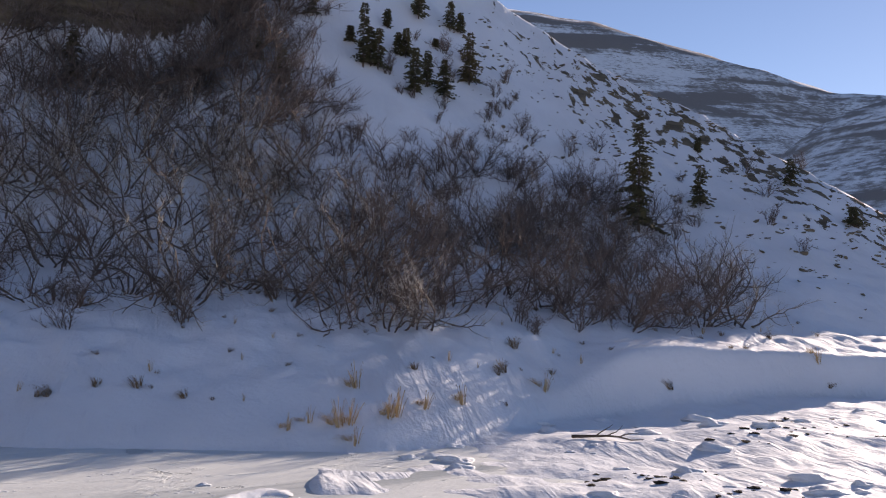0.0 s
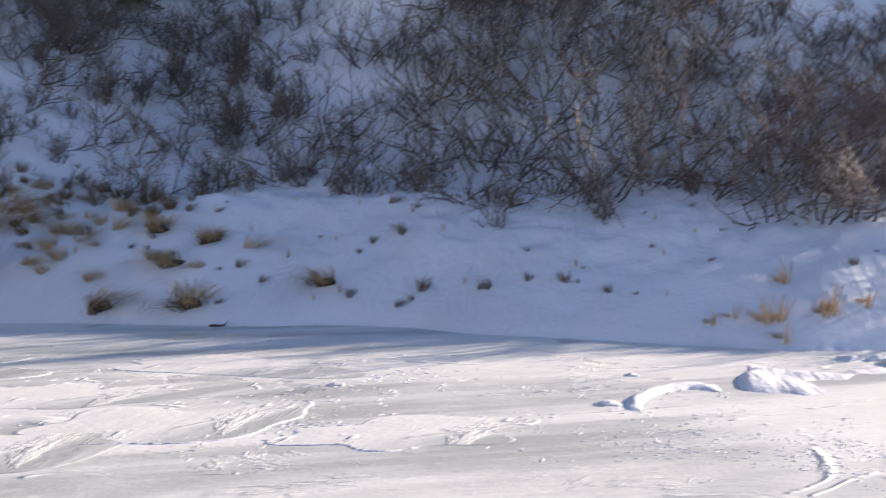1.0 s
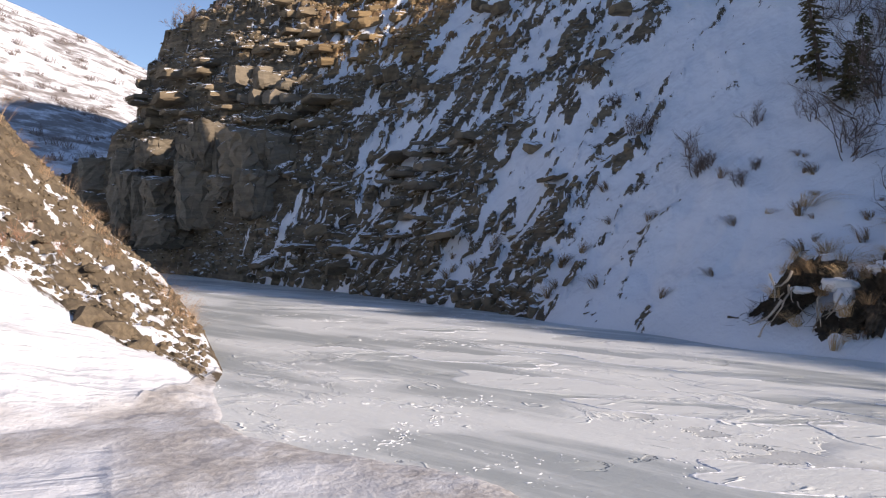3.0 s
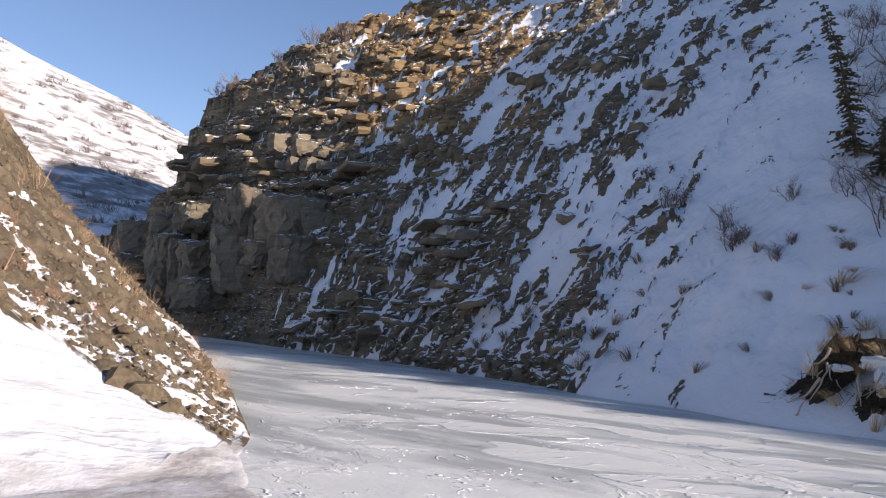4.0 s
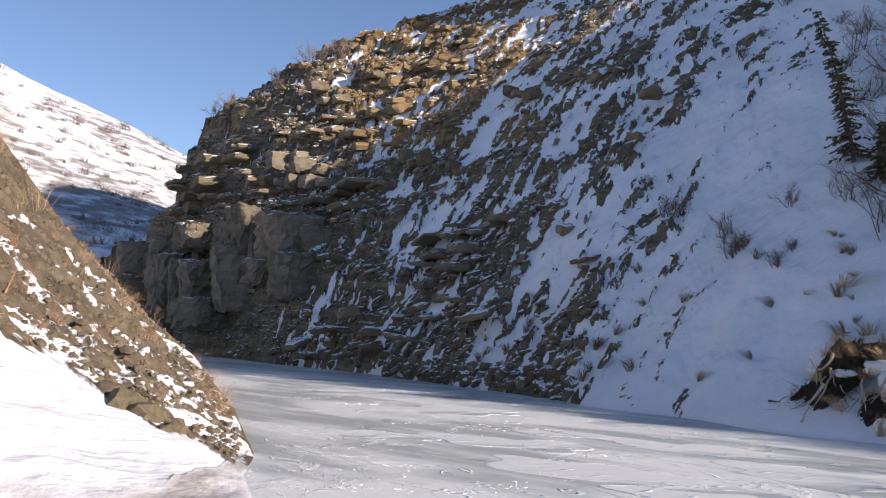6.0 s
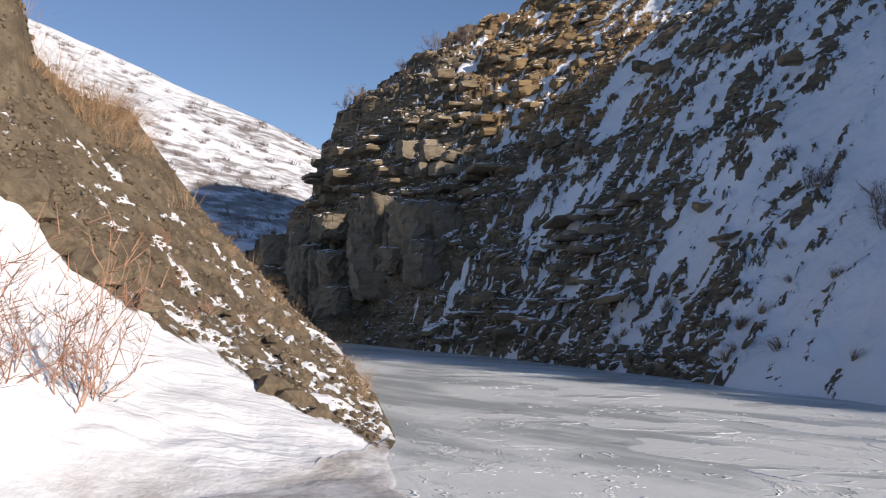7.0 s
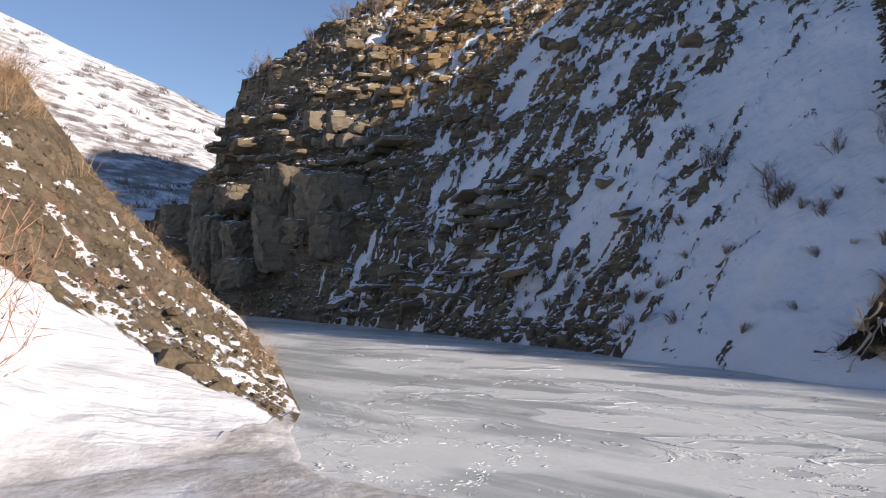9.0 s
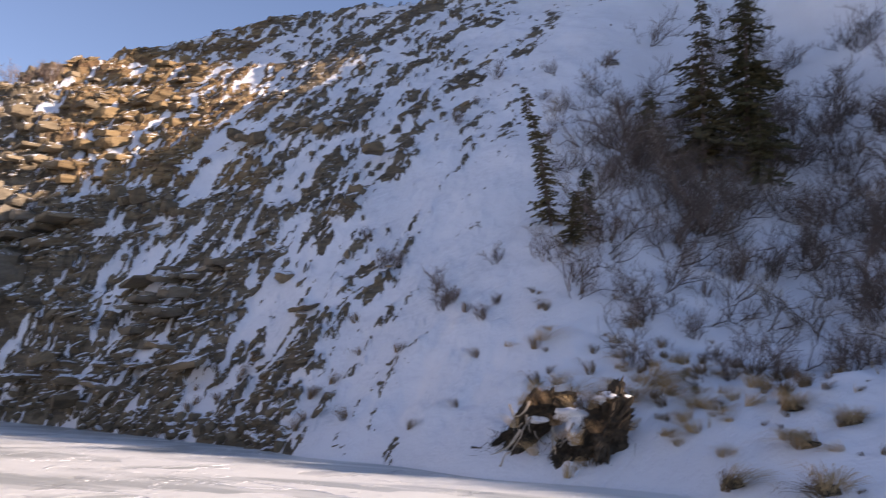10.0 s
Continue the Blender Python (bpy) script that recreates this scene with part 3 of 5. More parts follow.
def pipe(segs, sides=6):
    """One unbroken round stick along joined segments."""
    verts, faces = [], []
    rings = [(segs[0][0], segs[0][2], segs[0][4])] + [(q, r1, d) for p, q, r0, r1, d in segs]
    side = segs[0][4].orthogonal().normalized()
    for c, r, d in rings:
        side = (side - d * side.dot(d)).normalized()
        other = d.cross(side)
        for i in range(sides):
            a = 2 * math.pi * i / sides
            verts.append(c + (side * math.cos(a) + other * math.sin(a)) * r)
    for k in range(len(rings) - 1):
        for i in range(sides):
            j = (i + 1) % sides
            faces.append((k * sides + i, k * sides + j, (k + 1) * sides + j, (k + 1) * sides + i))
    faces.append(tuple(range(sides - 1, -1, -1)))
    faces.append(tuple(range((len(rings) - 1) * sides, len(rings) * sides)))
    return verts, faces


def grow(rng, start, way, length, r, bits, wobble, lift):
    """A crooked stick as joined segments, thinner towards its end."""
    out, p, d = [], start.copy(), way.normalized()
    for i in range(bits):
        d = (d + Vector((rng.gauss(0, wobble), rng.gauss(0, wobble), rng.gauss(0, wobble) + lift))).normalized()
        q = p + d * (length / bits)
        out.append((p, q, r * (1 - 0.75 * i / bits), r * (1 - 0.75 * (i + 1) / bits), d.copy()))
        p = q
    return out


def willow_meshes(seed, tall, stems, spread, lean=0.0, twig_mat=None, bark=None, fine=1.0, twiggy=(1, 2, 2, 3), stout=1.0):
    """Stems and twigs of a bare many-stemmed shrub."""
    rng = random.Random(seed)
    wood, twigs = [], []
    for s in range(stems):
        a = rng.uniform(0, 2 * math.pi)
        tilt = spread * rng.uniform(0.25, 1.0)
        way = Vector((math.cos(a) * tilt, math.sin(a) * tilt - lean, 1 - 0.45 * min(lean, 1)))
        base = Vector((math.cos(a) * rng.uniform(0, 0.22), math.sin(a) * rng.uniform(0, 0.22), -0.12))
        length = tall * rng.uniform(0.7, 1.15)
        trunk = grow(rng, base, way, length, stout * (0.018 + 0.010 * tall * rng.uniform(0.4, 0.8)), 7, 0.24 + 0.12 * lean, 0.06 - 0.03 * lean)
        wood += [t[:4] for t in trunk]
        for i, seg in enumerate(trunk[1:], 1):
            for k in range(rng.choice((1, 2, 2))):
                away = (seg[4] + Vector((rng.gauss(0, 0.75), rng.gauss(0, 0.75), rng.gauss(0.15, 0.4)))).normalized()
                limb = grow(rng, seg[0].lerp(seg[1], rng.random()), away, length * rng.uniform(0.22, 0.42), 0.010 * stout, 3, 0.32, 0.10)
                wood += [t[:4] for t in limb]
                for seg2 in limb:
                    for n in range(rng.choice(twiggy)):
                        off = (seg2[4] + Vector((rng.gauss(0, 0.7), rng.gauss(0, 0.7), rng.gauss(0.25, 0.4)))).normalized()
                        sprig = grow(rng, seg2[0].lerp(seg2[1], rng.random()), off, rng.uniform(0.16, 0.42) * fine, 0.0065, 1, 0.2, 0.1)
                        twigs += [t[:4] for t in sprig]
    return mesh_of("stems", *tubes(wood), bark or BARK), mesh_of("twigs", *spikes(twigs), twig_mat or TWIG)


def spruce_meshes(seed, tall, width, mat, bare=0.12, thin=1.0, bend=0.0):
    """Trunk and needle sprays of a narrow northern spruce."""
    rng = random.Random(seed)
    trunk, p = [], Vector((0, 0, -0.2))
    for i in range(8):
        t = (i + 1) / 8
        q = Vector((bend * tall * t * t + rng.gauss(0, 0.01), rng.gauss(0, 0.01), tall * t))
        trunk.append((p, q, 0.018 * tall * (1 - t + 0.14) + 0.008, 0.018 * tall * (1 - t) + 0.006))
        p = q
    verts, faces, twig = [], [], []
    whorls = int(12 + tall * 8)
    for w in range(whorls):
        t = bare + (1 - bare) * (w + rng.random() * 0.6) / whorls
        if t > 0.99:
            continue
        reach = width * (1 - t) ** 0.7 * rng.uniform(0.45, 1.25) + 0.06
        at = Vector((bend * tall * t * t, 0, tall * t))
        for k in range(rng.randint(3, 5)):
            if rng.random() > thin:
                continue
            a = rng.uniform(0, 2 * math.pi)
            far = reach * rng.uniform(0.4, 1.2)
            tip = at + Vector((math.cos(a) * far, math.sin(a) * far, -far * rng.uniform(0.15, 0.5)))
            trunk.append((at, tip, 0.008, 0.004))
            n = max(3, int(far * 9))
            for i in range(n):
                c = at.lerp(tip, (i + 0.5) / n)
                for side in (-1, 1):
                    b = a + side * rng.uniform(0.5, 1.2)
                    ln = (0.10 + 0.22 * far * (1 - 0.6 * i / n)) * rng.uniform(0.7, 1.3)
                    o = Vector((math.cos(b) * ln, math.sin(b) * ln, -ln * rng.uniform(-0.1, 0.55)))
                    s = Vector((-math.sin(b), math.cos(b), 0)) * ln * 0.16
                    up = Vector((0, 0, ln * 0.17))
                    m = len(verts)
                    verts.extend([c, c + o * 0.5 + s - up, c + o, c + o * 0.5 - s - up, c + o * 0.5 + up])
                    faces.extend([(m, m + 1, m + 4), (m + 1, m + 2, m + 4), (m + 2, m + 3, m + 4), (m + 3, m, m + 4)])
    return mesh_of("trunk", *tubes(trunk, 4), BARK), mesh_of("crown", verts, faces, mat)


def tuft_mesh(seed, tall, blades, spread, mat, lean=(0.0, 0.0), wide=1.0):
    """A clump of bent dry grass blades."""
    rng = random.Random(seed)
    verts, faces = [], []
    for i in range(blades):
        a = rng.uniform(0, 2 * math.pi)
        r = spread * 0.35 * math.sqrt(rng.random())
        p = Vector((math.cos(a) * r, math.sin(a) * r, -0.04))
        out = Vector((math.cos(a) * spread * rng.uniform(0.2, 1.0) + lean[0], math.sin(a) * spread * rng.uniform(0.2, 1.0) + lean[1], 0))
        h = tall * rng.uniform(0.5, 1.1)
        w = Vector((-math.sin(a + 0.6), math.cos(a + 0.6), 0)) * rng.uniform(0.005, 0.011) * wide
        mids = [p, p + out * 0.3 + Vector((0, 0, h * 0.6)), p + out * 0.75 + Vector((0, 0, h * 0.95)), p + out * 1.25 + Vector((0, 0, h * rng.uniform(0.6, 1.0)))]
        m = len(verts)
        for j, c in enumerate(mids[:3]):
            verts.extend([c - w * (1 - 0.25 * j), c + w * (1 - 0.25 * j)])
        verts.append(mids[3])
        faces.extend([(m, m + 1, m + 3, m + 2), (m + 2, m + 3, m + 5, m + 4), (m + 4, m + 5, m + 6)])
    return mesh_of("blades", verts, faces, mat)


def lump(rng, size, rough=0.25, cuts=2, seed=0.0, crumbs=0.0):
    """An uneven rounded lump, flat-cornered where broken."""
    bm = bmesh.new()
    bmesh.ops.create_icosphere(bm, subdivisions=cuts, radius=1)
    for v in bm.verts:
        n = noise.noise(v.co * 1.3 + Vector((seed, seed * 1.7, 0))) + 0.5 * noise.noise(v.co * 3.1 + Vector((0, seed, seed)))
        if crumbs:
            n += crumbs * (abs(noise.noise(v.co * 7 + Vector((seed, 0, 0)))) + 0.6 * noise.noise(v.co * 15 + Vector((0, seed, 0))))
        v.co *= 1 + rough * n
        v.co = Vector((v.co.x * size[0], v.co.y * size[1], v.co.z * size[2]))
    verts = [v.co.copy() for v in bm.verts]
    faces = [tuple(v.index for v in f.verts) for f in bm.faces]
    bm.free()
    return verts, faces


def slab(rng, long, deep, thick):
    """A split slab of stone: an uneven polygon with broken edges and a chipped upper rim."""
    n = rng.randint(5, 7)
    ring = []
    for i in range(n):
        a = 2 * math.pi * (i + rng.uniform(-0.3, 0.3)) / n
        k = rng.uniform(0.75, 1.1)
        ring.append((math.cos(a) * long * k, math.sin(a) * deep * k))
    verts = [Vector((x * rng.uniform(0.8, 1.0), y * rng.uniform(0.8, 1.0), -thick)) for x, y in ring]
    verts += [Vector((x, y, thick * rng.uniform(0.2, 0.6))) for x, y in ring]
    verts += [Vector((x * 0.72, y * 0.72, thick * rng.uniform(0.8, 1.1))) for x, y in ring]
    faces = [tuple(range(n - 1, -1, -1)), tuple(range(2 * n, 3 * n))]
    for k in (0, n):
        faces += [(k + i, k + (i + 1) % n, k + n + (i + 1) % n, k + n + i) for i in range(n)]
    return verts, faces


def thing(name, at, label, category, group="", turn=0.0):
    ob = new(name)
    ob.matrix_basis = pose(*at, 0, 0, turn)
    return tagged(ob, label, category, group)


# ---------------------------------------------------------------- willow thicket on the far bank
def shrub(name, meshes, label, group):
    ob = new(name)
    for key, me in zip(("wood", "twig_mass"), meshes):
        tagged(part(key, me, ob), kind="stuff")
    return tagged(ob, label, "shrub", group)


WILLOW = [
    shrub("willow_shrub", willow_meshes(11 + i, 1.8 + 0.18 * i, 5 + i, 1.9, 0.6, None, None, 1.0, (1, 1, 2, 2), 0.95), "bare dark-stemmed willow shrub rooted in a snowy slope", "willows of the thicket") for i in range(5)]
DENSE = [
    shrub("willow_shrub", willow_meshes(91 + i, 1.9, 9, 1.8, 0.5, None, None, 1.1, (1, 2, 3, 3), 0.75), "dense twiggy bare willow shrub on a snowy slope", "willows of the thicket") for i in range(3)]
# a kind with paler twigs
PALE_WILLOW = [
    shrub("willow_shrub", willow_meshes(31 + i, 2.2, 7, 1.4, 0.35, PALE_TWIG, None, 0.8, (2, 2, 3), 1.1), "bare willow shrub with pale twigs on snow", "willows of the thicket") for i in range(2)]
LOW = [
    shrub("low_willow", willow_meshes(51 + i, 1.0 + 0.25 * i, 7, 0.9, 0.2, None, None, 0.8), "low bare willow poking through deep snow", "low willows on the slope") for i in range(3)]
used = set()


def plant(kinds, b, d, scale, rng, sink=0.0):
    fresh = [k for k in kinds if k.name not in used]
    ob = fresh[0] if fresh else rng.choice(kinds)
    p = stand(b, d)[0]
    m = pose(p[0], p[1], p[2] - sink, rng.gauss(0, 5), rng.gauss(0, 5), rng.uniform(-70, 70) + b) @ Matrix.Scale(scale, 4)
    if ob.name not in used:
        used.add(ob.name)
        ob.matrix_basis = m
        return ob
    c = copy_thing(ob, m)
    c.scale = (scale, scale, scale)
    return c


def thicket_mass(kinds, rows, rng):
    """The crowded shrubs behind, too many to count: stems in one mesh, twigs in another."""
    ob = new("willow_thicket")
    spots = [(stand(b, d)[0], rng.choice(kinds), pose(0, 0, 0, rng.gauss(0, 5), rng.gauss(0, 5), rng.uniform(-70, 70) + b) @ Matrix.Scale(k, 4)) for b, d, k in rows]
    for key, mat in (("wood", BARK), ("twig_mass", TWIG)):
        cos, quads, start = [], [], 0
        for p, kind, m in spots:
            me = next(c for c in kind.children if c.name.split(".")[0] == key).data
            co = np.empty(len(me.vertices) * 3, np.float32)
            me.vertices.foreach_get("co", co)
            cos.append(co.reshape(-1, 3) @ np.array(m.to_3x3()).T + p - (0, 0, 0.05))
            ix = np.empty(len(me.loops), np.int32)
            me.loops.foreach_get("vertex_index", ix)
            quads.append(ix + start)
            start += len(me.vertices)
        verts, loops, side = np.concatenate(cos), np.concatenate(quads), 4 if key == "wood" else 3
        me = bpy.data.meshes.new(key)
        me.vertices.add(len(verts))
        me.vertices.foreach_set("co", verts.ravel())
        me.loops.add(len(loops))
        me.loops.foreach_set("vertex_index", loops)
        me.polygons.add(len(loops) // side)
        me.polygons.foreach_set("loop_start", np.arange(0, len(loops), side))
        me.update(calc_edges=True)
        me.materials.append(mat)
        tagged(part(key, me, ob), kind="stuff")
    tagged(ob, "crowded bare brown willows high on the snowy slope", "shrubs", kind="stuff")


def thicket():
    rng = random.Random(7)
    # stretches of the slope: bearing from, to, distance past the break from, to, number, size, share of pale ones, of dense ones
    beds = [
        (14, 28, -0.8, 3.0, 15, 1.0, 0.1, 0.0), (14, 28, 3.0, 8.0, 22, 1.05, 0.75, 0.2), (3, 14, -0.9, 2.5, 13, 0.95, 0.1, 0.0), (3, 14, 2.5, 6.5, 19, 1.0, 0.65, 0.1),
        (-5, 3, -0.4, 6.0, 17, 0.9, 0.15, 0.1), (-11, -5, -0.2, 6.0, 13, 0.85, 0.1, 0.2), (-19, -11, 0.0, 5.5, 15, 0.9, 0.2, 0.3), (-11, -3, 7.0, 12.0, 12, 0.8, 0.1, 0.4),
        (28, 36, 0.8, 8.0, 10, 0.8, 0.1, 0.1), (36, 47, 1.2, 9.5, 15, 0.75, 0.1, 0.1), (47, 58, 3.0, 12.0, 34, 0.75, 0.1, 0.4),
        (10, 27, 7.0, 14.0, 42, 1.25, 0.25, 0.85), (11, 30, 10.5, 15.0, 24, 1.45, 0.0, 1.0), (28, 57, 8.0, 22.0, 30, 1.15, 0.1, 0.95), (-13, 12, 4.5, 11.5, 46, 0.8, 0.15, 0.5), (12, 29, 12.0, 20.0, 30, 1.35, 0.0, 1.0), (14, 28, 10.6, 13.2, 44, 0.95, 0.0, 1.0), (40, 60, 4.0, 15.0, 42, 0.7, 0.2, 0.2), (26, 55, 14.0, 30.0, 46, 1.0, 0.1, 0.9), (30, 56, 0.8, 4.0, 16, 0.6, 0.1, 0.1)]
    behind = []
    for b0, b1, s0, s1, n, size, pale, thick in beds:
        placed = []
        for k in range(n):
            for tries in range(12):
                b, s = rng.uniform(b0, b1), rng.uniform(s0, s1)
                d = float(soft(b, "break_d")) + s + 1.5 * float(wave(np.array(b * 0.33), np.array(2.5), 301)) - 0.5 * (b < 8)
                x, y = xy(b, d)
                if all((x - u) ** 2 + (y - v) ** 2 > 0.6 for u, v in placed):
                    break
            placed.append((x, y))
            if thick > 0.45:
                behind.append((b, d, size * rng.uniform(0.7, 1.2)))
                continue
            kinds = PALE_WILLOW if rng.random() < pale else DENSE if rng.random() < thick else WILLOW
            plant(kinds, b, d, size * rng.uniform(0.7, 1.2), rng, 0.05)
    thicket_mass(DENSE, behind, rng)
    # small ones on the open snow
    for b0, b1, s0, s1, n in ((36, 56, 0.3, 5.0, 22), (-6, 17, 6, 18, 70), (-24, -4, 6, 16, 30), (62, 72, 2.5, 7, 9), (6, 24, -2.0, 0.2, 8), (58, 66, 12, 20, 7), (26, 40, 0.5, 2.0, 8), (-14, 6, -1.5, 0.2, 8)):
        for k in range(n):
            b = rng.uniform(b0, b1)
            plant(LOW, b, float(soft(b, "break_d")) + rng.uniform(s0, s1), rng.uniform(0.35, 0.75), rng, 0.03)
    # undergrowth between the tall ones
    for k in range(55):
        b = rng.uniform(34, 57)
        plant(LOW, b, float(soft(b, "break_d")) + rng.uniform(5, 20), rng.uniform(0.8, 1.4), rng, 0.03)
    # bushes on the brow of the cliff
    for k in range(16):
        b = rng.uniform(85, 100)
        plant(LOW, b, float(hill_frame(np.array(b))[4]) - rng.uniform(0, 0.8), rng.uniform(0.5, 1.0), rng, 0.05)


thicket()


def far_scrub():
    """Bare bushes scattered over the far hillside."""
    rng = random.Random(44)
    bs, ds = np.array([rng.uniform(99, 121) for k in range(230)]), np.array([rng.uniform(88, 180) for k in range(230)])
    twigs = []
    for (x, y, z), d in zip(stand(bs, ds), ds):
        size = rng.uniform(0.5, 1.5)
        for k in range(34):
            a = rng.uniform(0, 6.28)
            p = Vector((x + rng.gauss(0, 0.4) * size, y + rng.gauss(0, 0.4) * size, z - 0.1))
            twigs.append((p, p + Vector((math.cos(a) * 0.5, math.sin(a) * 0.5, rng.uniform(0.5, 1.1))) * size, 0.035, 0))
    ob = new("far_scrub", mesh_of("far_scrub", *spikes(twigs), TWIG))
    tagged(ob, "bare brown bushes scattered over a snowy far hillside", "bushes", kind="stuff")


far_scrub()


# ---------------------------------------------------------------- spruces
def spruce(seed, b, d, tall, width, mat=None, lean=0.0, bend=0.0, thin=1.0, bare=0.1, label="dark green narrow spruce standing in hillside snow"):
    p = stand(b, d)[0]
    ob = thing("spruce_tree", p, label, "tree", "spruces on the slope", b)
    trunk, crown = spruce_meshes(seed, tall, width, mat or NEEDLES, bare, thin, bend)
    part("trunk", trunk, ob)
    part("crown", crown, ob)
    ob.rotation_euler.y = radians(lean)
    return ob


for row in (
        (1, -12.6, 32.7, 4.37, 0.99), (2, 5.7, 34.1, 2.6, 0.42), (3, 4.7, 34.4, 1.7, 0.42), (4, 5.2, 34.3, 1.6, 0.4), (5, 2.2, 34.1, 1.9, 0.58), (6, 0.3, 35.1, 1.6, 0.5),
        (8, 2.9, 36.1, 1.3, 0.35), (9, 3.4, 36.0, 1.0, 0.28), (10, 10.9, 31.8, 1.3, 0.4), (11, 9.1, 35.5, 1.25, 0.33), (12, 2.1, 38.9, 1.9, 0.5),
        (13, 0.0, 40.0, 1.4, 0.45), (14, -0.7, 40.4, 1.0, 0.3), (16, -16.4, 36.2, 1.68, 0.58), (17, -21.7, 40.1, 1.18, 0.54), (18, 12.6, 32.9, 0.9, 0.33),
        (20, 4.2, 37.1, 0.85, 0.2), (21, -16.2, 41.2, 0.70, 0.16), (22, 0.9, 37.9, 0.42, 0.1), (23, 1.4, 35.0, 1.5, 0.4), (24, -25.2, 37.8, 0.73, 0.47)):
    spruce(*row)
for row in ((7, -1.4, 37.0, 2.3, 0.7), (15, 6.6, 35.0, 0.7, 0.25), (19, 23.6, 31.4, 2.0, 0.5)):
    spruce(*row, mat=DRY_NEEDLES, label="browned sparse spruce standing in hillside snow")
spruce(30, 49.6, 34.7, 7.6, 1.7, mat=DRY_NEEDLES, thin=0.62, label="tall ragged dark spruce above the willows")
spruce(31, 46.9, 35.6, 8.6, 1.9, thin=0.7, label="tall dense dark spruce above the willows")
spruce(35, 46.2, 34.8, 3.2, 1.0, label="young dark spruce above the willows")
spruce(36, 53.0, 35.0, 2.4, 1.0, thin=0.7, label="low spreading dark spruce above the willows")
spruce(33, 57.1, 28.2, 2.3, 0.5, thin=0.7)
spruce(34, 57.8, 27.6, 1.8, 0.5, mat=DRY_NEEDLES, label="browned sparse spruce standing in hillside snow")
spruce(32, 59.4, 29.0, 4.9, 0.62, mat=DRY_NEEDLES, lean=-6, bend=-0.09, thin=0.9, bare=0.03, label="leaning half-bare spruce at the edge of the willows")

# ---------------------------------------------------------------- grass on the banks
TUFT = [tuft_mesh(1 + i, 0.34, 150, 0.42, STRAW, (0.3 - 0.35 * i, -0.2), 0.6) for i in range(3)]
FOX_TUFT = [tuft_mesh(41 + i, 0.5, 110, 0.85, FOX_GRASS, (0.2, -0.15), 0.36) for i in range(2)]
FOX_STALKS = [tuft_mesh(45 + i, 0.85, 30, 0.8, FOX_GRASS, (0.1, 0.0), 0.36) for i in range(2)]
BROWN_TUFT = [tuft_mesh(11 + i, 0.32, 70, 0.26, DARK_GRASS, (0.16 - 0.2 * i, -0.06), 0.75) for i in range(3)]
STALKS = [tuft_mesh(21 + i, 0.55, 16, 0.16, STRAW) for i in range(2)]
MAT_TUFT = [tuft_mesh(31 + i, 0.30, 130, 0.62, STRAW, (0.30, -0.2), 0.65) for i in range(2)]


def tuft(meshes, b, d, scale, rng, label, group, sink=0.02, under=None):
    p = stand(b, d)[0]
    ob = new("grass_tuft")
    ob.matrix_basis = pose(p[0], p[1], p[2] - sink, rng.gauss(0, 8), rng.gauss(0, 8), rng.uniform(-40, 40) + b) @ Matrix.Scale(scale, 4)
    tagged(part("blade_mass", rng.choice(meshes), ob), kind="stuff")
    if under:
        part("root_clump", under, ob, "dark frozen root clump")
    return tagged(ob, label, "grass", group)


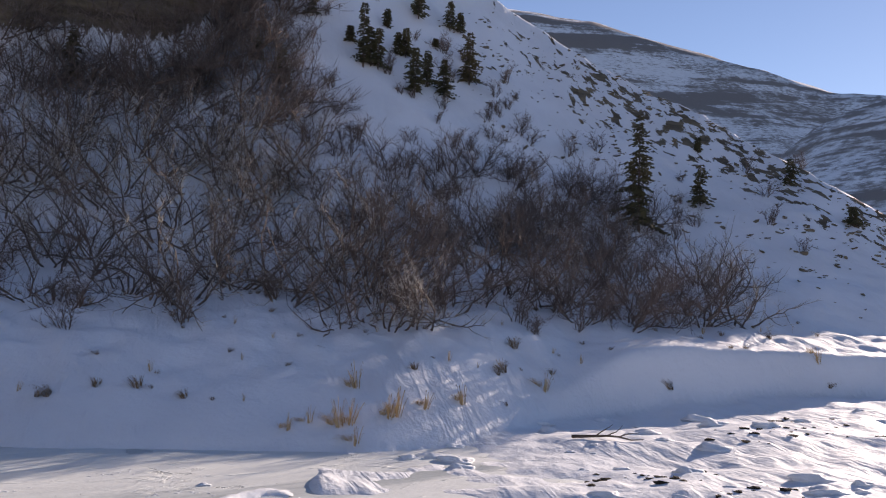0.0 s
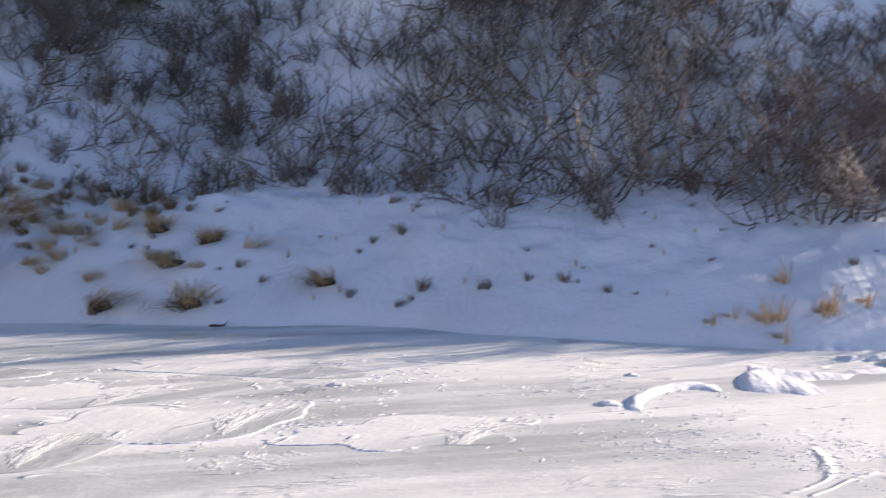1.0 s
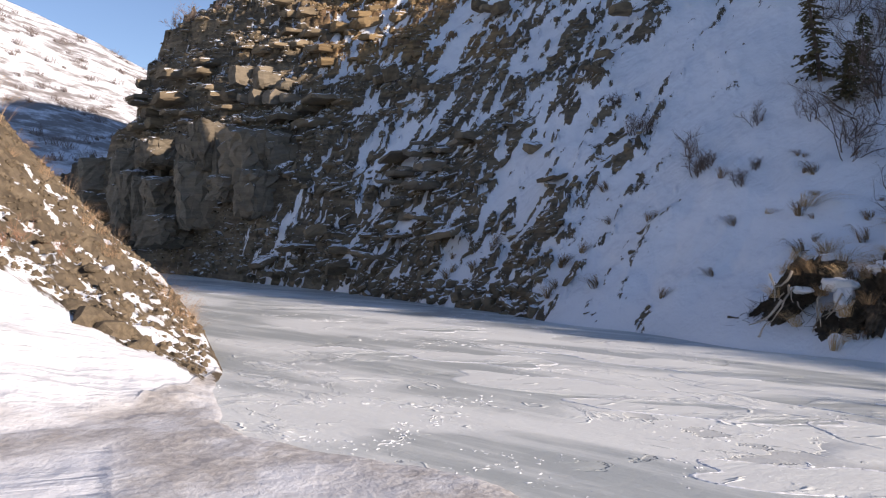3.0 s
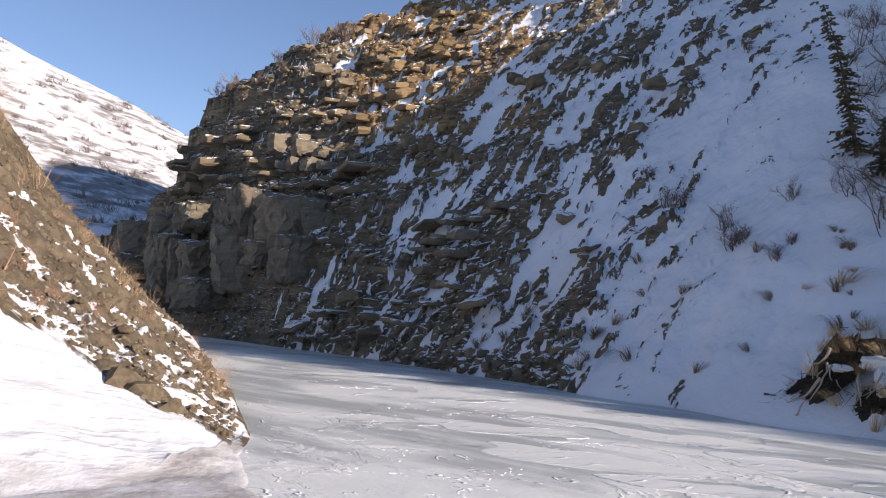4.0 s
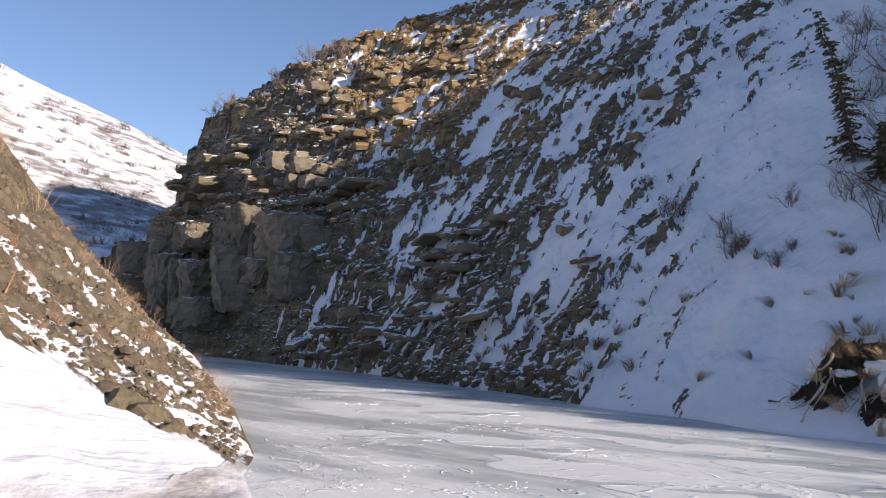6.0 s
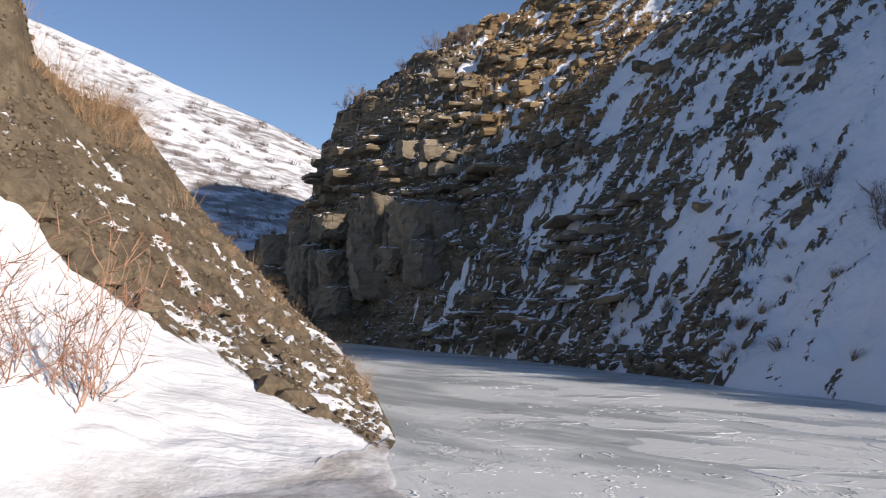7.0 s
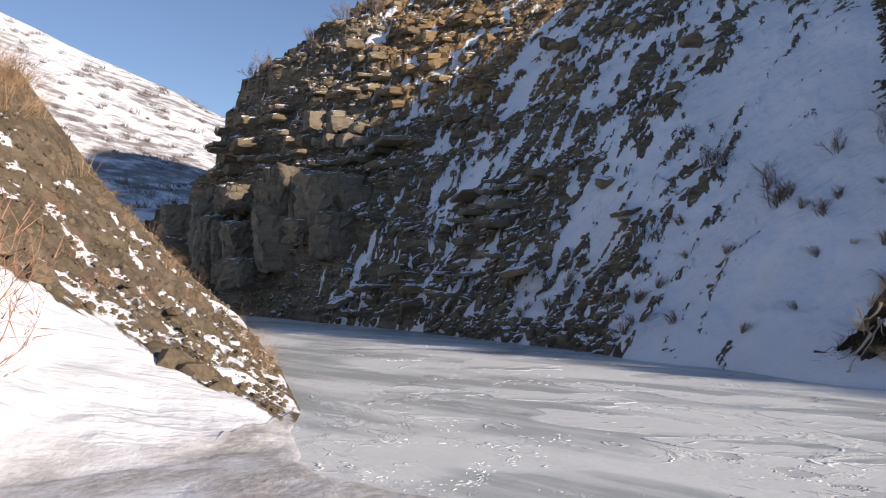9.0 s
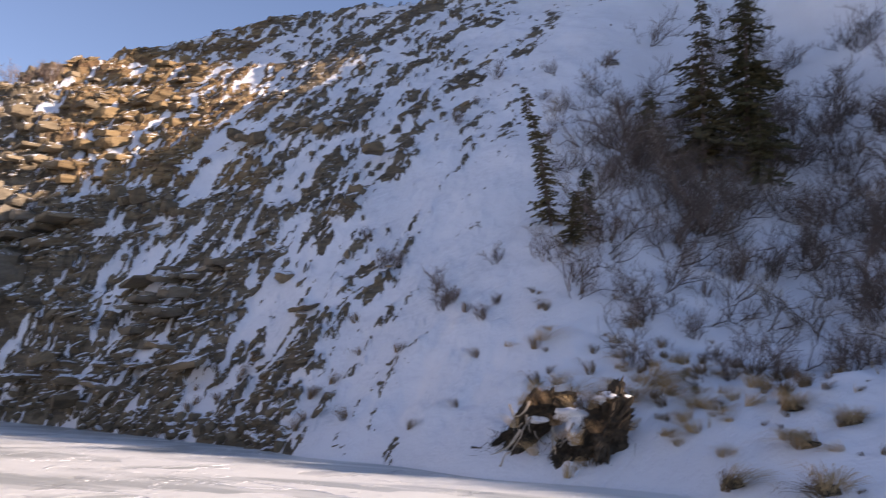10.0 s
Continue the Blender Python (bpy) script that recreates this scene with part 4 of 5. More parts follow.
def bank_grass():
    rng = random.Random(21)
    v, f = lump(rng, (0.16, 0.13, 0.08), 0.6, 2, 3.0)
    clump = mesh_of("root_clump", v, f, SOD)
    straw, brown = "dry straw-coloured grass tuft in bank snow", "withered brown grass tuft in bank snow"
    # large hummocks: bearing, distance, size
    for b, d, k in ((42.9, 17.3, 1.5), (48.2, 18.0, 1.4), (43.9, 18.7, 1.2), (41.6, 19.5, 1.1), (44.7, 20.3, 1.3), (34.4, 17.4, 1.2)):
        tuft(TUFT, b, d, k, rng, "dry grass hummock on a dark root clump", "grass hummocks", 0.0, clump)
        tuft(BROWN_TUFT, b + 0.5, d - 0.05, k, rng, brown, "grass tufts on the bank")
    for b, d, k in ((53.2, 21.9, 1.4), (51.9, 21.5, 1.5), (52.6, 22.2, 1.3), (55.6, 21.5, 1.4), (60.3, 22.4, 1.3), (59.9, 24.0, 1.2), (44.9, 20.4, 1.1), (41.8, 19.8, 0.9), (55.2, 23.8, 0.9), (57.6, 22.0, 1.4), (56.4, 21.0, 1.3), (61.0, 21.9, 1.0), (54.2, 21.4, 1.2)):
        tuft(MAT_TUFT, b, d, k * 0.9, rng, "wind-combed mat of dry straw grass", "grass mats on the bank")
    for i in range(44):
        b = rng.gauss(50.5, 5.0)
        d = float(soft(b, "foot")) + rng.uniform(1.2, 5.5)
        tuft(MAT_TUFT if rng.random() < 0.5 else TUFT, b, d, rng.uniform(0.45, 0.95), rng, "wind-combed dry straw grass on the bank", "grass mats on the bank")
    for b, d, k in ((28.1, 16.7, 1.0), (32.9, 16.8, 0.7), (29.8, 16.3, 0.6), (23.8, 16.2, 0.7), (21.2, 16.3, 0.6), (18.8, 16.2, 0.8), (16.0, 15.8, 0.6), (29.4, 19.0, 1.0), (30.1, 20.7, 0.9), (31.4, 18.8, 0.6),
                    (24.4, 16.3, 0.6), (47.2, 22.8, 1.0), (50.0, 22.8, 1.1), (50.4, 22.4, 1.0), (47.7, 23.2, 1.0), (45.5, 22.5, 1.2), (52.4, 23.6, 1.0), (50.4, 21.8, 0.9), (46.4, 21.4, 0.9), (43.0, 20.8, 0.8), (-4.1, 18.3, 0.9), (-4.8, 19.6, 0.9), (1.6, 17.0, 0.6), (40.0, 18.2, 0.7), (38.6, 17.6, 0.6), (-14.7, 20.2, 0.8)):
        tuft(BROWN_TUFT, b, d, k, rng, brown, "grass tufts on the bank")
    for b, d, k in ((5.3, 16.0, 1.0), (6.3, 14.7, 1.0), (5.6, 14.8, 0.9), (3.1, 15.1, 0.9), (2.6, 15.2, 1.0), (-1.6, 16.3, 0.8), (-6.9, 18.4, 0.8), (5.2, 14.3, 0.7), (9.6, 14.6, 0.6), (-23.3, 23.0, 0.8), (8.2, 14.8, 0.6), (0.8, 15.6, 0.7)):
        tuft(STALKS, b, d, k, rng, "thin pale grass stalks standing in snow", "grass stalks on the bank")
        tuft(TUFT, b + 0.4, d + 0.1, k * 0.5, rng, straw, "grass tufts on the bank")
    for i in range(110):
        b = rng.uniform(-24, 58)
        d = float(soft(b, "foot")) + rng.uniform(0.5, 6.5)
        tuft(STALKS if rng.random() < 0.4 else BROWN_TUFT, b, d, rng.uniform(0.25, 0.5), rng, "small withered grass wisp in bank snow", "grass wisps on the bank")
    for i in range(46):
        b = rng.uniform(41, 61)
        d = float(soft(b, "foot")) + rng.uniform(1.8, 7.0)
        tuft(BROWN_TUFT, b, d, rng.choice((0.5, 0.7, 0.7, 0.9, 1.2)), rng, "withered reddish-brown grass clump in bank snow", "grass tufts on the bank")
    # low growth between the slabs of the scree
    for i in range(26):
        b = rng.uniform(64, 84)
        d = float(soft(b, "foot")) + rng.uniform(0.6, 7)
        tuft(BROWN_TUFT, b, d, rng.uniform(0.7, 1.3), rng, brown, "grass tufts on the bank")


bank_grass()


# ---------------------------------------------------------------- near spur: bare bushes, grass
RED_WILLOW = [shrub("red_willow", willow_meshes(71 + i, 1.45, 7, 0.7, 0.0, RED_TWIG, RED_TWIG, 0.8, (0, 0, 1, 1), 0.36), "leafless reddish willow growing out of sunlit snow", "red willows by the spur") for i in range(2)]


def spur_plants():
    rng = random.Random(5)
    for b, d, k in ((121.4, 13.2, 1.7), (116.6, 13.0, 1.6), (115.4, 13.2, 1.1), (123.6, 11.9, 1.4), (120.2, 12.8, 1.2), (125.5, 13.0, 1.5)):
        plant(RED_WILLOW, b, d, k, rng, 0.02)
    for b, d, k in ((111.1, 21.0, 0.42), (110.3, 19.6, 0.4), (108.4, 18.6, 0.4), (112.6, 20.0, 0.45), (106.2, 18.4, 0.35), (109.4, 18.0, 0.3)):
        plant(RED_WILLOW, b, d, k, rng, 0.02)
    for b, d, k in ((118.4, 23.4, 1.3), (117.6, 24.2, 1.5), (116.6, 24.8, 1.6), (115.6, 25.2, 1.7), (114.6, 25.4, 1.9), (114.0, 25.2, 1.6), (113.4, 25.8, 1.2), (118.9, 22.8, 1.2), (115.2, 24.4, 1.6), (117.0, 24.0, 1.3)):
        tuft(FOX_TUFT, b, d, k * 0.75, rng, "tall reddish-tan dry grass on the earth spur", "grass on the spur")
        tuft(FOX_STALKS, b + 0.4, d + 0.2, k * 0.85, rng, "thin reddish grass stalks on the earth spur", "grass on the spur")
    for i in range(16):
        b = rng.gauss(114.6, 1.3)
        d = float(lut(b, SPUR_D)) - rng.uniform(0.0, 2.6)
        tuft(FOX_STALKS if i % 3 == 0 else FOX_TUFT, b, d, rng.uniform(0.8, 1.5), rng, "tall reddish-tan dry grass on the earth spur", "grass on the spur")
    for i in range(30):
        b = rng.uniform(98, 111)
        d = float(lut(b, SPUR_D)) - rng.uniform(0.1, 3.5)
        tuft(FOX_STALKS if i % 2 else FOX_TUFT, b, d, rng.uniform(0.35, 0.75), rng, "dry grass stalks on the crest of the earth spur", "grass on the spur")
    for b, d, k in ((116.5, 18.5, 0.9), (111.9, 20.0, 0.7), (109.9, 17.3, 0.6), (113.5, 18.9, 0.6)):
        tuft(BROWN_TUFT, b, d, k, rng, "withered reddish-brown grass at the edge of snow and earth", "grass on the spur")


spur_plants()


# ---------------------------------------------------------------- undercut bank with hanging sod and roots
def undercut_bank():
    rng = random.Random(9)
    at = stand(59.2, 19.7)[0]
    ob = thing("undercut_bank", (at[0], at[1], 0), "undercut bank of dark root soil with hanging sod", "bank", "", 59.2 - 28)
    ob.scale = (1.0, 1.0, 1.12)
    # a leaning mass on either side of a snowy gap: across x, up z, half length, half width, depth, lean
    for i, (x, z, long, wide, deep, lean) in enumerate((
            (-0.95, 0.72, 0.85, 0.36, 0.34, 42), (-0.3, 1.42, 0.36, 0.2, 0.26, 80), (0.25, 0.36, 0.42, 0.36, 0.3, 30), (1.08, 1.02, 0.62, 0.4, 0.36, 24), (-1.55, 0.5, 0.18, 0.14, 0.2, 0), (0.7, 0.62, 0.3, 0.2, 0.25, 60))):
        v, f = lump(rng, (wide * 0.95, deep, long), 0.8, 5 if long > 0.5 else 4, 2.3 * i, 0.62)
        o = part("soil_face", mesh_of("soil_face", v, f, SOD), ob, "dark frozen root soil")
        o.matrix_basis = pose(x, 0.42 * z + 0.1, z, -18, lean, 0)
        hairs = []
        for n in range(int(420 * long)):
            p = Vector((rng.gauss(0, wide * 0.6), -deep * rng.uniform(0.5, 1.1), rng.gauss(0, long * 0.55)))
            hairs.append((p, p + Vector((rng.gauss(0, 0.16), rng.gauss(-0.06, 0.06), rng.gauss(-0.05, 0.15))), 0.008, 0))
        tagged(part("rootlet_mass", mesh_of("rootlet_mass", *spikes(hairs), SOD), o), kind="stuff")
    # snow lodged on top and in the gap
    for i, (x, y, z, w, deep, h) in enumerate(((0.2, 0.55, 1.25, 0.36, 0.3, 0.13), (0.35, 0.38, 0.85, 0.2, 0.2, 0.38), (-0.55, 0.3, 1.12, 0.22, 0.2, 0.07), (1.2, 0.45, 1.62, 0.34, 0.28, 0.1), (0.55, -0.25, 0.22, 0.16, 0.14, 0.2))):
        part("snow_cap", mesh_of("snow_cap", *lump(rng, (w, deep, h), 0.6, 3, 40.0 + i), SNOW, True), ob, "wind-packed snow").location = (x, y, z)
    for i in range(9):
        x = rng.uniform(-1.1, 1.3)
        segs = grow(rng, Vector((x, 0.1, rng.uniform(0.8, 1.3))), Vector((rng.gauss(0, 0.6), -0.5, -1)), rng.uniform(0.5, 1.2), rng.uniform(0.014, 0.03), 6, 0.35, -0.05)
        part("root", mesh_of("root", *pipe(segs, 5), ROOT), ob, "bleached bare root")
    # a forked bleached root hanging down the face, and a stick lying below it
    for x, z, wx, wz, long, r in ((-0.45, 1.5, -0.3, -1, 0.62, 0.034), (-0.95, 1.42, 0.6, -1, 0.6, 0.028), (-0.62, 0.95, -0.25, -1, 0.85, 0.036), (-1.2, 0.12, 0.8, 0.5, 0.75, 0.034)):
        segs = grow(rng, Vector((x, -0.3 - 0.12 * (1.4 - z), z)), Vector((wx, -0.25, wz)), long, r, 6, 0.14, 0)
        part("root", mesh_of("root", *pipe(segs, 6), ROOT), ob, "bleached bare root")
    for i, (x, z) in enumerate(((-0.95, 1.0), (-0.6, 1.45), (-0.2, 1.5), (0.35, 1.45), (0.9, 1.45), (1.3, 1.55), (0.6, 0.75), (1.05, 1.0), (0.15, 1.1), (-0.35, 0.5), (0.8, 0.35))):
        o = part("sod_grass", tuft_mesh(60 + i, 0.22 + 0.12 * rng.random(), 90, 0.34, DARK_GRASS if i % 3 else STRAW, (0.1 * rng.gauss(0, 1), -0.3), 0.38), ob, "overhanging dry straw grass")
        o.location = (x, 0.05 + 0.25 * rng.random() - 0.25 * (z < 1.2), z)
        tagged(o, kind="stuff")
    o = part("sod_grass", tuft_mesh(70, 0.42, 90, 0.3, STRAW, (0.25, -0.2), 0.5), ob, "overhanging dry straw grass")
    o.location = (0.55, -0.35, 0.15)
    tagged(o, kind="stuff")


undercut_bank()


# ---------------------------------------------------------------- broken rock of the cliff and scree
def turned(verts, at, rx, ry, rz):
    m = pose(*at, rx, ry, rz)
    return [m @ v for v in verts]


def scree():
    """Split slabs strewn down the slope; the low ones near the ice are pieces of their own, the rest one mass."""
    rng = random.Random(77)
    n = 40000
    draws = np.random.RandomState(77).random_sample((4, n))
    bs = 63 + 40 * draws[0] ** 0.8
    df, d1, z1, t2, dc, zc = hill_frame(bs)
    d = df + 0.2 + (dc - df - 0.3) * draws[1] ** 1.1
    x, y = xy(bs, d)
    z, rock, _, ochre, _, _ = height(bs, d)
    keep = (rock > -0.06 + 0.45 * draws[2]) & (draws[3] > 0.45 * smooth(86, 92, bs)) & (draws[3] > 0.35 * smooth(4, 14, z))
    bs, d, x, y, z, ochre = bs[keep], d[keep], x[keep], y[keep], z[keep], ochre[keep]
    holder = new("scree_slope")
    tagged(holder, "scree of split grey-brown sandstone slabs with snow between", "rocks")
    shapes, chunks = [], []
    for k in range(14):
        v, f = slab(rng, rng.uniform(0.26, 0.55), rng.uniform(0.14, 0.26), rng.uniform(0.05, 0.11))
        shapes.append((v, f, mesh_of("slab", v, f, STONE)))
    for k in range(12):
        v, f = slab(rng, rng.uniform(0.16, 0.32), rng.uniform(0.10, 0.2), rng.uniform(0.06, 0.13))
        chunks.append((v, f, mesh_of("stone", v, f, STONE)))
    verts, faces, tan_verts, tan_faces, chips = [], [], [], [], []
    near = 0
    for i in range(len(bs)):
        size = rng.choice((0.2, 0.25, 0.3, 0.3, 0.35, 0.45, 0.45, 0.6, 0.8, 1.2)) * (0.92 if bs[i] > 82 else 0.68)
        if bs[i] > rng.uniform(88, 96):
            turn = (rng.gauss(8, 12), rng.gauss(4, 10), 29 + rng.gauss(0, 25))
        else:
            turn = (rng.gauss(0, 24), rng.gauss(-26, 20), 105 + rng.gauss(0, 26))
        v, f, me = rng.choice(shapes) if rng.random() < 0.5 else rng.choice(chunks)
        at = (x[i], y[i], z[i] + 0.03 * size)
        if near < 290 and d[i] - float(soft(bs[i], "foot")) < 2.5 and bs[i] < 95:
            near += 1
            o = part(me.name.split(".")[0], me, holder)
            o.matrix_basis = pose(*at, *turn) @ Matrix.Scale(size, 4)
            continue
        tv = turned([u * size for u in v], at, *turn)
        vv, ff = (tan_verts, tan_faces) if ochre[i] > 0.4 else (verts, faces)
        k = len(vv)
        vv.extend(tv)
        ff.extend([tuple(q + k for q in fc) for fc in f])
    # short trails of chips that follow the dip of the beds
    for i in range(420):
        b = rng.uniform(76, 101)
        dd = float(soft(b, "foot")) + rng.uniform(0.0, 0.9)
        chips.append((b, dd, *xy(b, dd), rng.choice((0.4, 0.5, 0.7, 0.9, 1.3))))
    zs = height(np.array([c[0] for c in chips]), np.array([c[1] for c in chips]))[0]
    for (b, dd, u, w, k), zz in zip(chips, zs):
        v, f, me = chunks[rng.randrange(12)]
        tv = turned([q * k for q in v], (u, w, zz + 0.02 * k), rng.gauss(5, 20), rng.gauss(-12, 20), 105 + rng.gauss(0, 45))
        k = len(verts)
        verts.extend(tv)
        faces.extend([tuple(q + k for q in fc) for fc in f])
    # loose dark stones along the brow of the open slope
    for i in range(1500):
        b = rng.uniform(-27, 1)
        dc = float(hill_frame(np.array(b))[4])
        d = dc - rng.random() ** 1.6 * 11
        u, w = xy(b, d)
        if fbm(np.array([u * 0.4]), np.array([w * 0.4]), 3, 111)[0] < rng.uniform(-0.35, 0.5):
            continue
        v, f, me = shapes[rng.randrange(14)]
        k = rng.choice((0.12, 0.16, 0.2, 0.25, 0.35, 0.45))
        tv = turned([q * k for q in v], (u, w, height(b, d)[0] + 0.01), rng.gauss(25, 15), rng.gauss(0, 20), rng.gauss(0, 40))
        k = len(verts)
        verts.extend(tv)
        faces.extend([tuple(q + k for q in fc) for fc in f])
    tagged(part("slab_mass", mesh_of("slab_mass", verts, faces, STONE), holder), kind="stuff")
    tagged(part("ochre_slab_mass", mesh_of("ochre_slab_mass", tan_verts, tan_faces, OCHRE_STONE), holder, "warm ochre sandstone slabs"), kind="stuff")


scree()


def joint_block(rng, w, h, deep, rough=1.0, cuts=4):
    """A block split along its joints: a skewed box with flat uneven faces, worn corners and chipped edges."""
    corner = {(i, j, k): Vector((i * w / 2 * rng.uniform(0.82, 1.05), j * deep / 2 * rng.uniform(0.8, 1.0), k * h / 2 * rng.uniform(0.86, 1.04))) for i in (-1, 1) for j in (-1, 1) for k in (-1, 1)}
    off, index, verts, faces = Vector((rng.uniform(0, 60), rng.uniform(0, 60), 0)), {}, [], []
    small = min(w, h, deep)

    def at(u):
        key = tuple(round(c * cuts) for c in u)
        if key not in index:
            p = Vector()
            for (i, j, k), c in corner.items():
                p += c * ((1 + i * u[0]) * (1 + j * u[1]) * (1 + k * u[2]) / 8)
            worn = sum(1 for c in u if abs(c) > 0.99) - 1
            p *= 1 - worn * rng.uniform(0.0, 0.13) * rough
            p += rough * small * (0.13 * noise.noise_vector(p * 0.7 / small + off) + Vector((rng.gauss(0, 0.045), rng.gauss(0, 0.045), rng.gauss(0, 0.03))))
            index[key] = len(verts)
            verts.append(p)
        return index[key]

    steps = [-1 + 2 * i / cuts for i in range(cuts + 1)]
    for axis in range(3):
        for side in (-1, 1):
            for i in range(cuts):
                for j in range(cuts):
                    quad = []
                    for s, t in ((steps[i], steps[j]), (steps[i + 1], steps[j]), (steps[i + 1], steps[j + 1]), (steps[i], steps[j + 1])):
                        u = [s, t]
                        u.insert(axis, side)
                        quad.append(at(u))
                    flip = (side > 0) == (axis == 1)
                    faces.append(tuple(reversed(quad)) if flip else tuple(quad))
    return verts, faces


def on_ray(b, el, least=12.0):
    """Distance at which the far slope is met along bearing b at the angle el over the level."""
    zz = GROUND_Z[int(np.argmin(np.abs(BEARINGS - b)))]
    hit = (zz > EYE_Z + RINGS * math.tan(radians(el))) & (RINGS > (31.0 if b > 95 else least))
    return float(RINGS[int(np.argmax(hit))]) if hit.any() else 60.0


def ledge(name, label, mat, piece, seed, courses, wide, deep, face=29.0, loose=1.0, gaps=0.1, proud=0.3, rough=1.0, cuts=4):
    """Courses of jointed blocks along the face. courses: bearing from, to, angle over the level, thickness."""
    rng = random.Random(seed)
    ob = new(name)
    for b0, b1, el, thick in courses:
        b = b0
        while b < b1:
            w, h = rng.uniform(*wide) * rng.choice((0.6, 1.0, 1.0)), thick * rng.choice((0.5, 0.7, 0.9, 1.1, 1.3))
            d = on_ray(b, el)
            step = math.degrees(w * 0.86 / d)
            if rng.random() > gaps:
                px, py = xy(b + step / 2, d + deep * (0.5 - proud) + rng.gauss(0, 0.12) * loose)
                o = part(piece, mesh_of(piece, *joint_block(rng, w, h, deep, rough, cuts), mat), ob)
                o.matrix_basis = pose(px, py, EYE_Z + d * math.tan(radians(el)) + rng.gauss(0, 0.16) * loose, rng.gauss(0, 4) * loose, rng.gauss(0, 4) * loose, face + rng.gauss(0, 7) * loose)
            b += step
    return tagged(ob, label, "rocks")


def ledge_rows():
    rng = random.Random(3)
    # massive pale bench at the river bend: tall blocks in two tiers
    ledge("rock_bench", "massive pale grey sandstone bench with upright joints", PALE_STONE, "block", 1,
          ((92.0, 97.4, 4.8, 2.6), (97.2, 100.6, 4.5, 3.4), (101.5, 104.8, 3.5, 2.6), (93.2, 97.4, 2.6, 2.6), (97.0, 100.8, 2.0, 2.8), (100.4, 106.2, 1.5, 3.0), (96.5, 104.5, -0.2, 2.2)), (1.4, 3.4), 2.6, 31, 1.1, 0.03, 0.3, 1.0, 8)
    ledge("rock_fingers", "narrow leaning sandstone pillars split from the bench", PALE_STONE, "pillar", 11, ((99.9, 102.2, 4.1, 2.3), (96.3, 97.6, 4.6, 2.0)), (0.4, 0.8), 1.3, 31, 2.4, 0.0, 0.55, 0.9)
    # thin overhanging beds above it
    ledge("overhanging_ledge", "dark jointed sandstone beds overhanging the bench", STONE, "bed", 2,
          ((97.0, 100.9, 6.6, 0.5), (96.5, 101.0, 7.3, 0.45), (95.5, 101.2, 7.9, 0.5), (94.5, 101.3, 8.5, 0.55), (96.5, 101.2, 9.1, 0.5), (97.2, 100.7, 9.9, 0.45), (96.8, 99.9, 10.8, 0.45), (90.0, 94.8, 7.1, 0.35), (89.4, 94.2, 7.7, 0.4), (88.2, 91.0, 8.4, 0.4), (88.0, 90.8, 9.2, 0.5)), (0.9, 2.2), 1.8, 29, 0.8, 0.3, 0.24)
    ledge("rock_castle", "squared tan sandstone blocks standing on thin beds", PALE_STONE, "block", 3, ((92.0, 95.3, 8.6, 0.7), (92.2, 95.6, 9.5, 0.9), (93.5, 95.2, 10.3, 0.4)), (0.7, 1.3), 1.4, 29, 0.8, 0.08, 0.5)
    # sunlit crag: courses that climb with the slope
    courses, el = [], 11.2
    while el < 19.0:
        thick = rng.uniform(0.28, 0.7)
        right, left = 79.4 + (20.25 - el) / 1.2, float(np.interp(el, (11, 12, 14, 16, 18, 19.5), (90.0, 90.3, 89.3, 88.2, 86.2, 84.3)))
        courses.append((right + rng.uniform(-0.2, 0.4), left - rng.uniform(0.0, 1.2), el, thick))
        el += thick * rng.uniform(0.95, 1.5) * math.degrees(1 / 45)
    ledge("ochre_crag", "sunlit ochre sandstone crag of stacked blocks", OCHRE_STONE, "block", 4, courses, (0.5, 1.7), 1.7, 24, 1.0, 0.3, 0.24, 1.0)
    ledge("weathered_beds", "weathered brown sandstone beds stepping up the cliff face", STONE, "bed", 5,
          ((90.0, 95.5, 11.6, 0.4), (89.5, 94.8, 12.7, 0.45), (91.0, 97.0, 13.6, 0.4), (89.2, 93.0, 14.6, 0.45), (88.0, 92.5, 15.8, 0.4), (86.5, 90.6, 17.3, 0.4)), (0.7, 1.8), 1.3, 29, 1.2, 0.5, 0.3)
    # outcrop standing out of the scree, dark ribs beside it, slabs at its foot
    ledge("rock_outcrop", "stacked tan sandstone outcrop capped with snow on the scree", PALE_STONE, "slab", 6,
          ((83.9, 85.6, 2.4, 0.3), (83.5, 85.6, 2.9, 0.28), (83.2, 85.4, 3.4, 0.3), (83.4, 85.2, 3.9, 0.32), (82.8, 85.0, 4.4, 0.35), (83.6, 85.1, 4.9, 0.3), (81.0, 83.6, 5.8, 0.3), (80.4, 82.4, 6.4, 0.25)), (0.5, 1.5), 1.3, 24, 1.8, 0.1, 0.55)
    ledge("rock_rib", "dark broken sandstone rib between snow chutes", STONE, "slab", 7,
          ((72.0, 73.4, 10.4, 0.35), (71.6, 73.2, 11.4, 0.4), (71.0, 72.6, 12.5, 0.35), (70.8, 72.2, 13.4, 0.3), (75.6, 77.2, 9.6, 0.3), (76.2, 77.6, 6.3, 0.3), (74.6, 75.8, 4.0, 0.25), (77.6, 79.2, 12.4, 0.35), (78.6, 80.6, 14.2, 0.4), (74.2, 76.0, 15.8, 0.4), (81.6, 84.0, 9.9, 0.5), (85.8, 88.2, 10.2, 0.6)), (0.4, 1.1), 0.9, 22, 2.2, 0.15, 0.5)
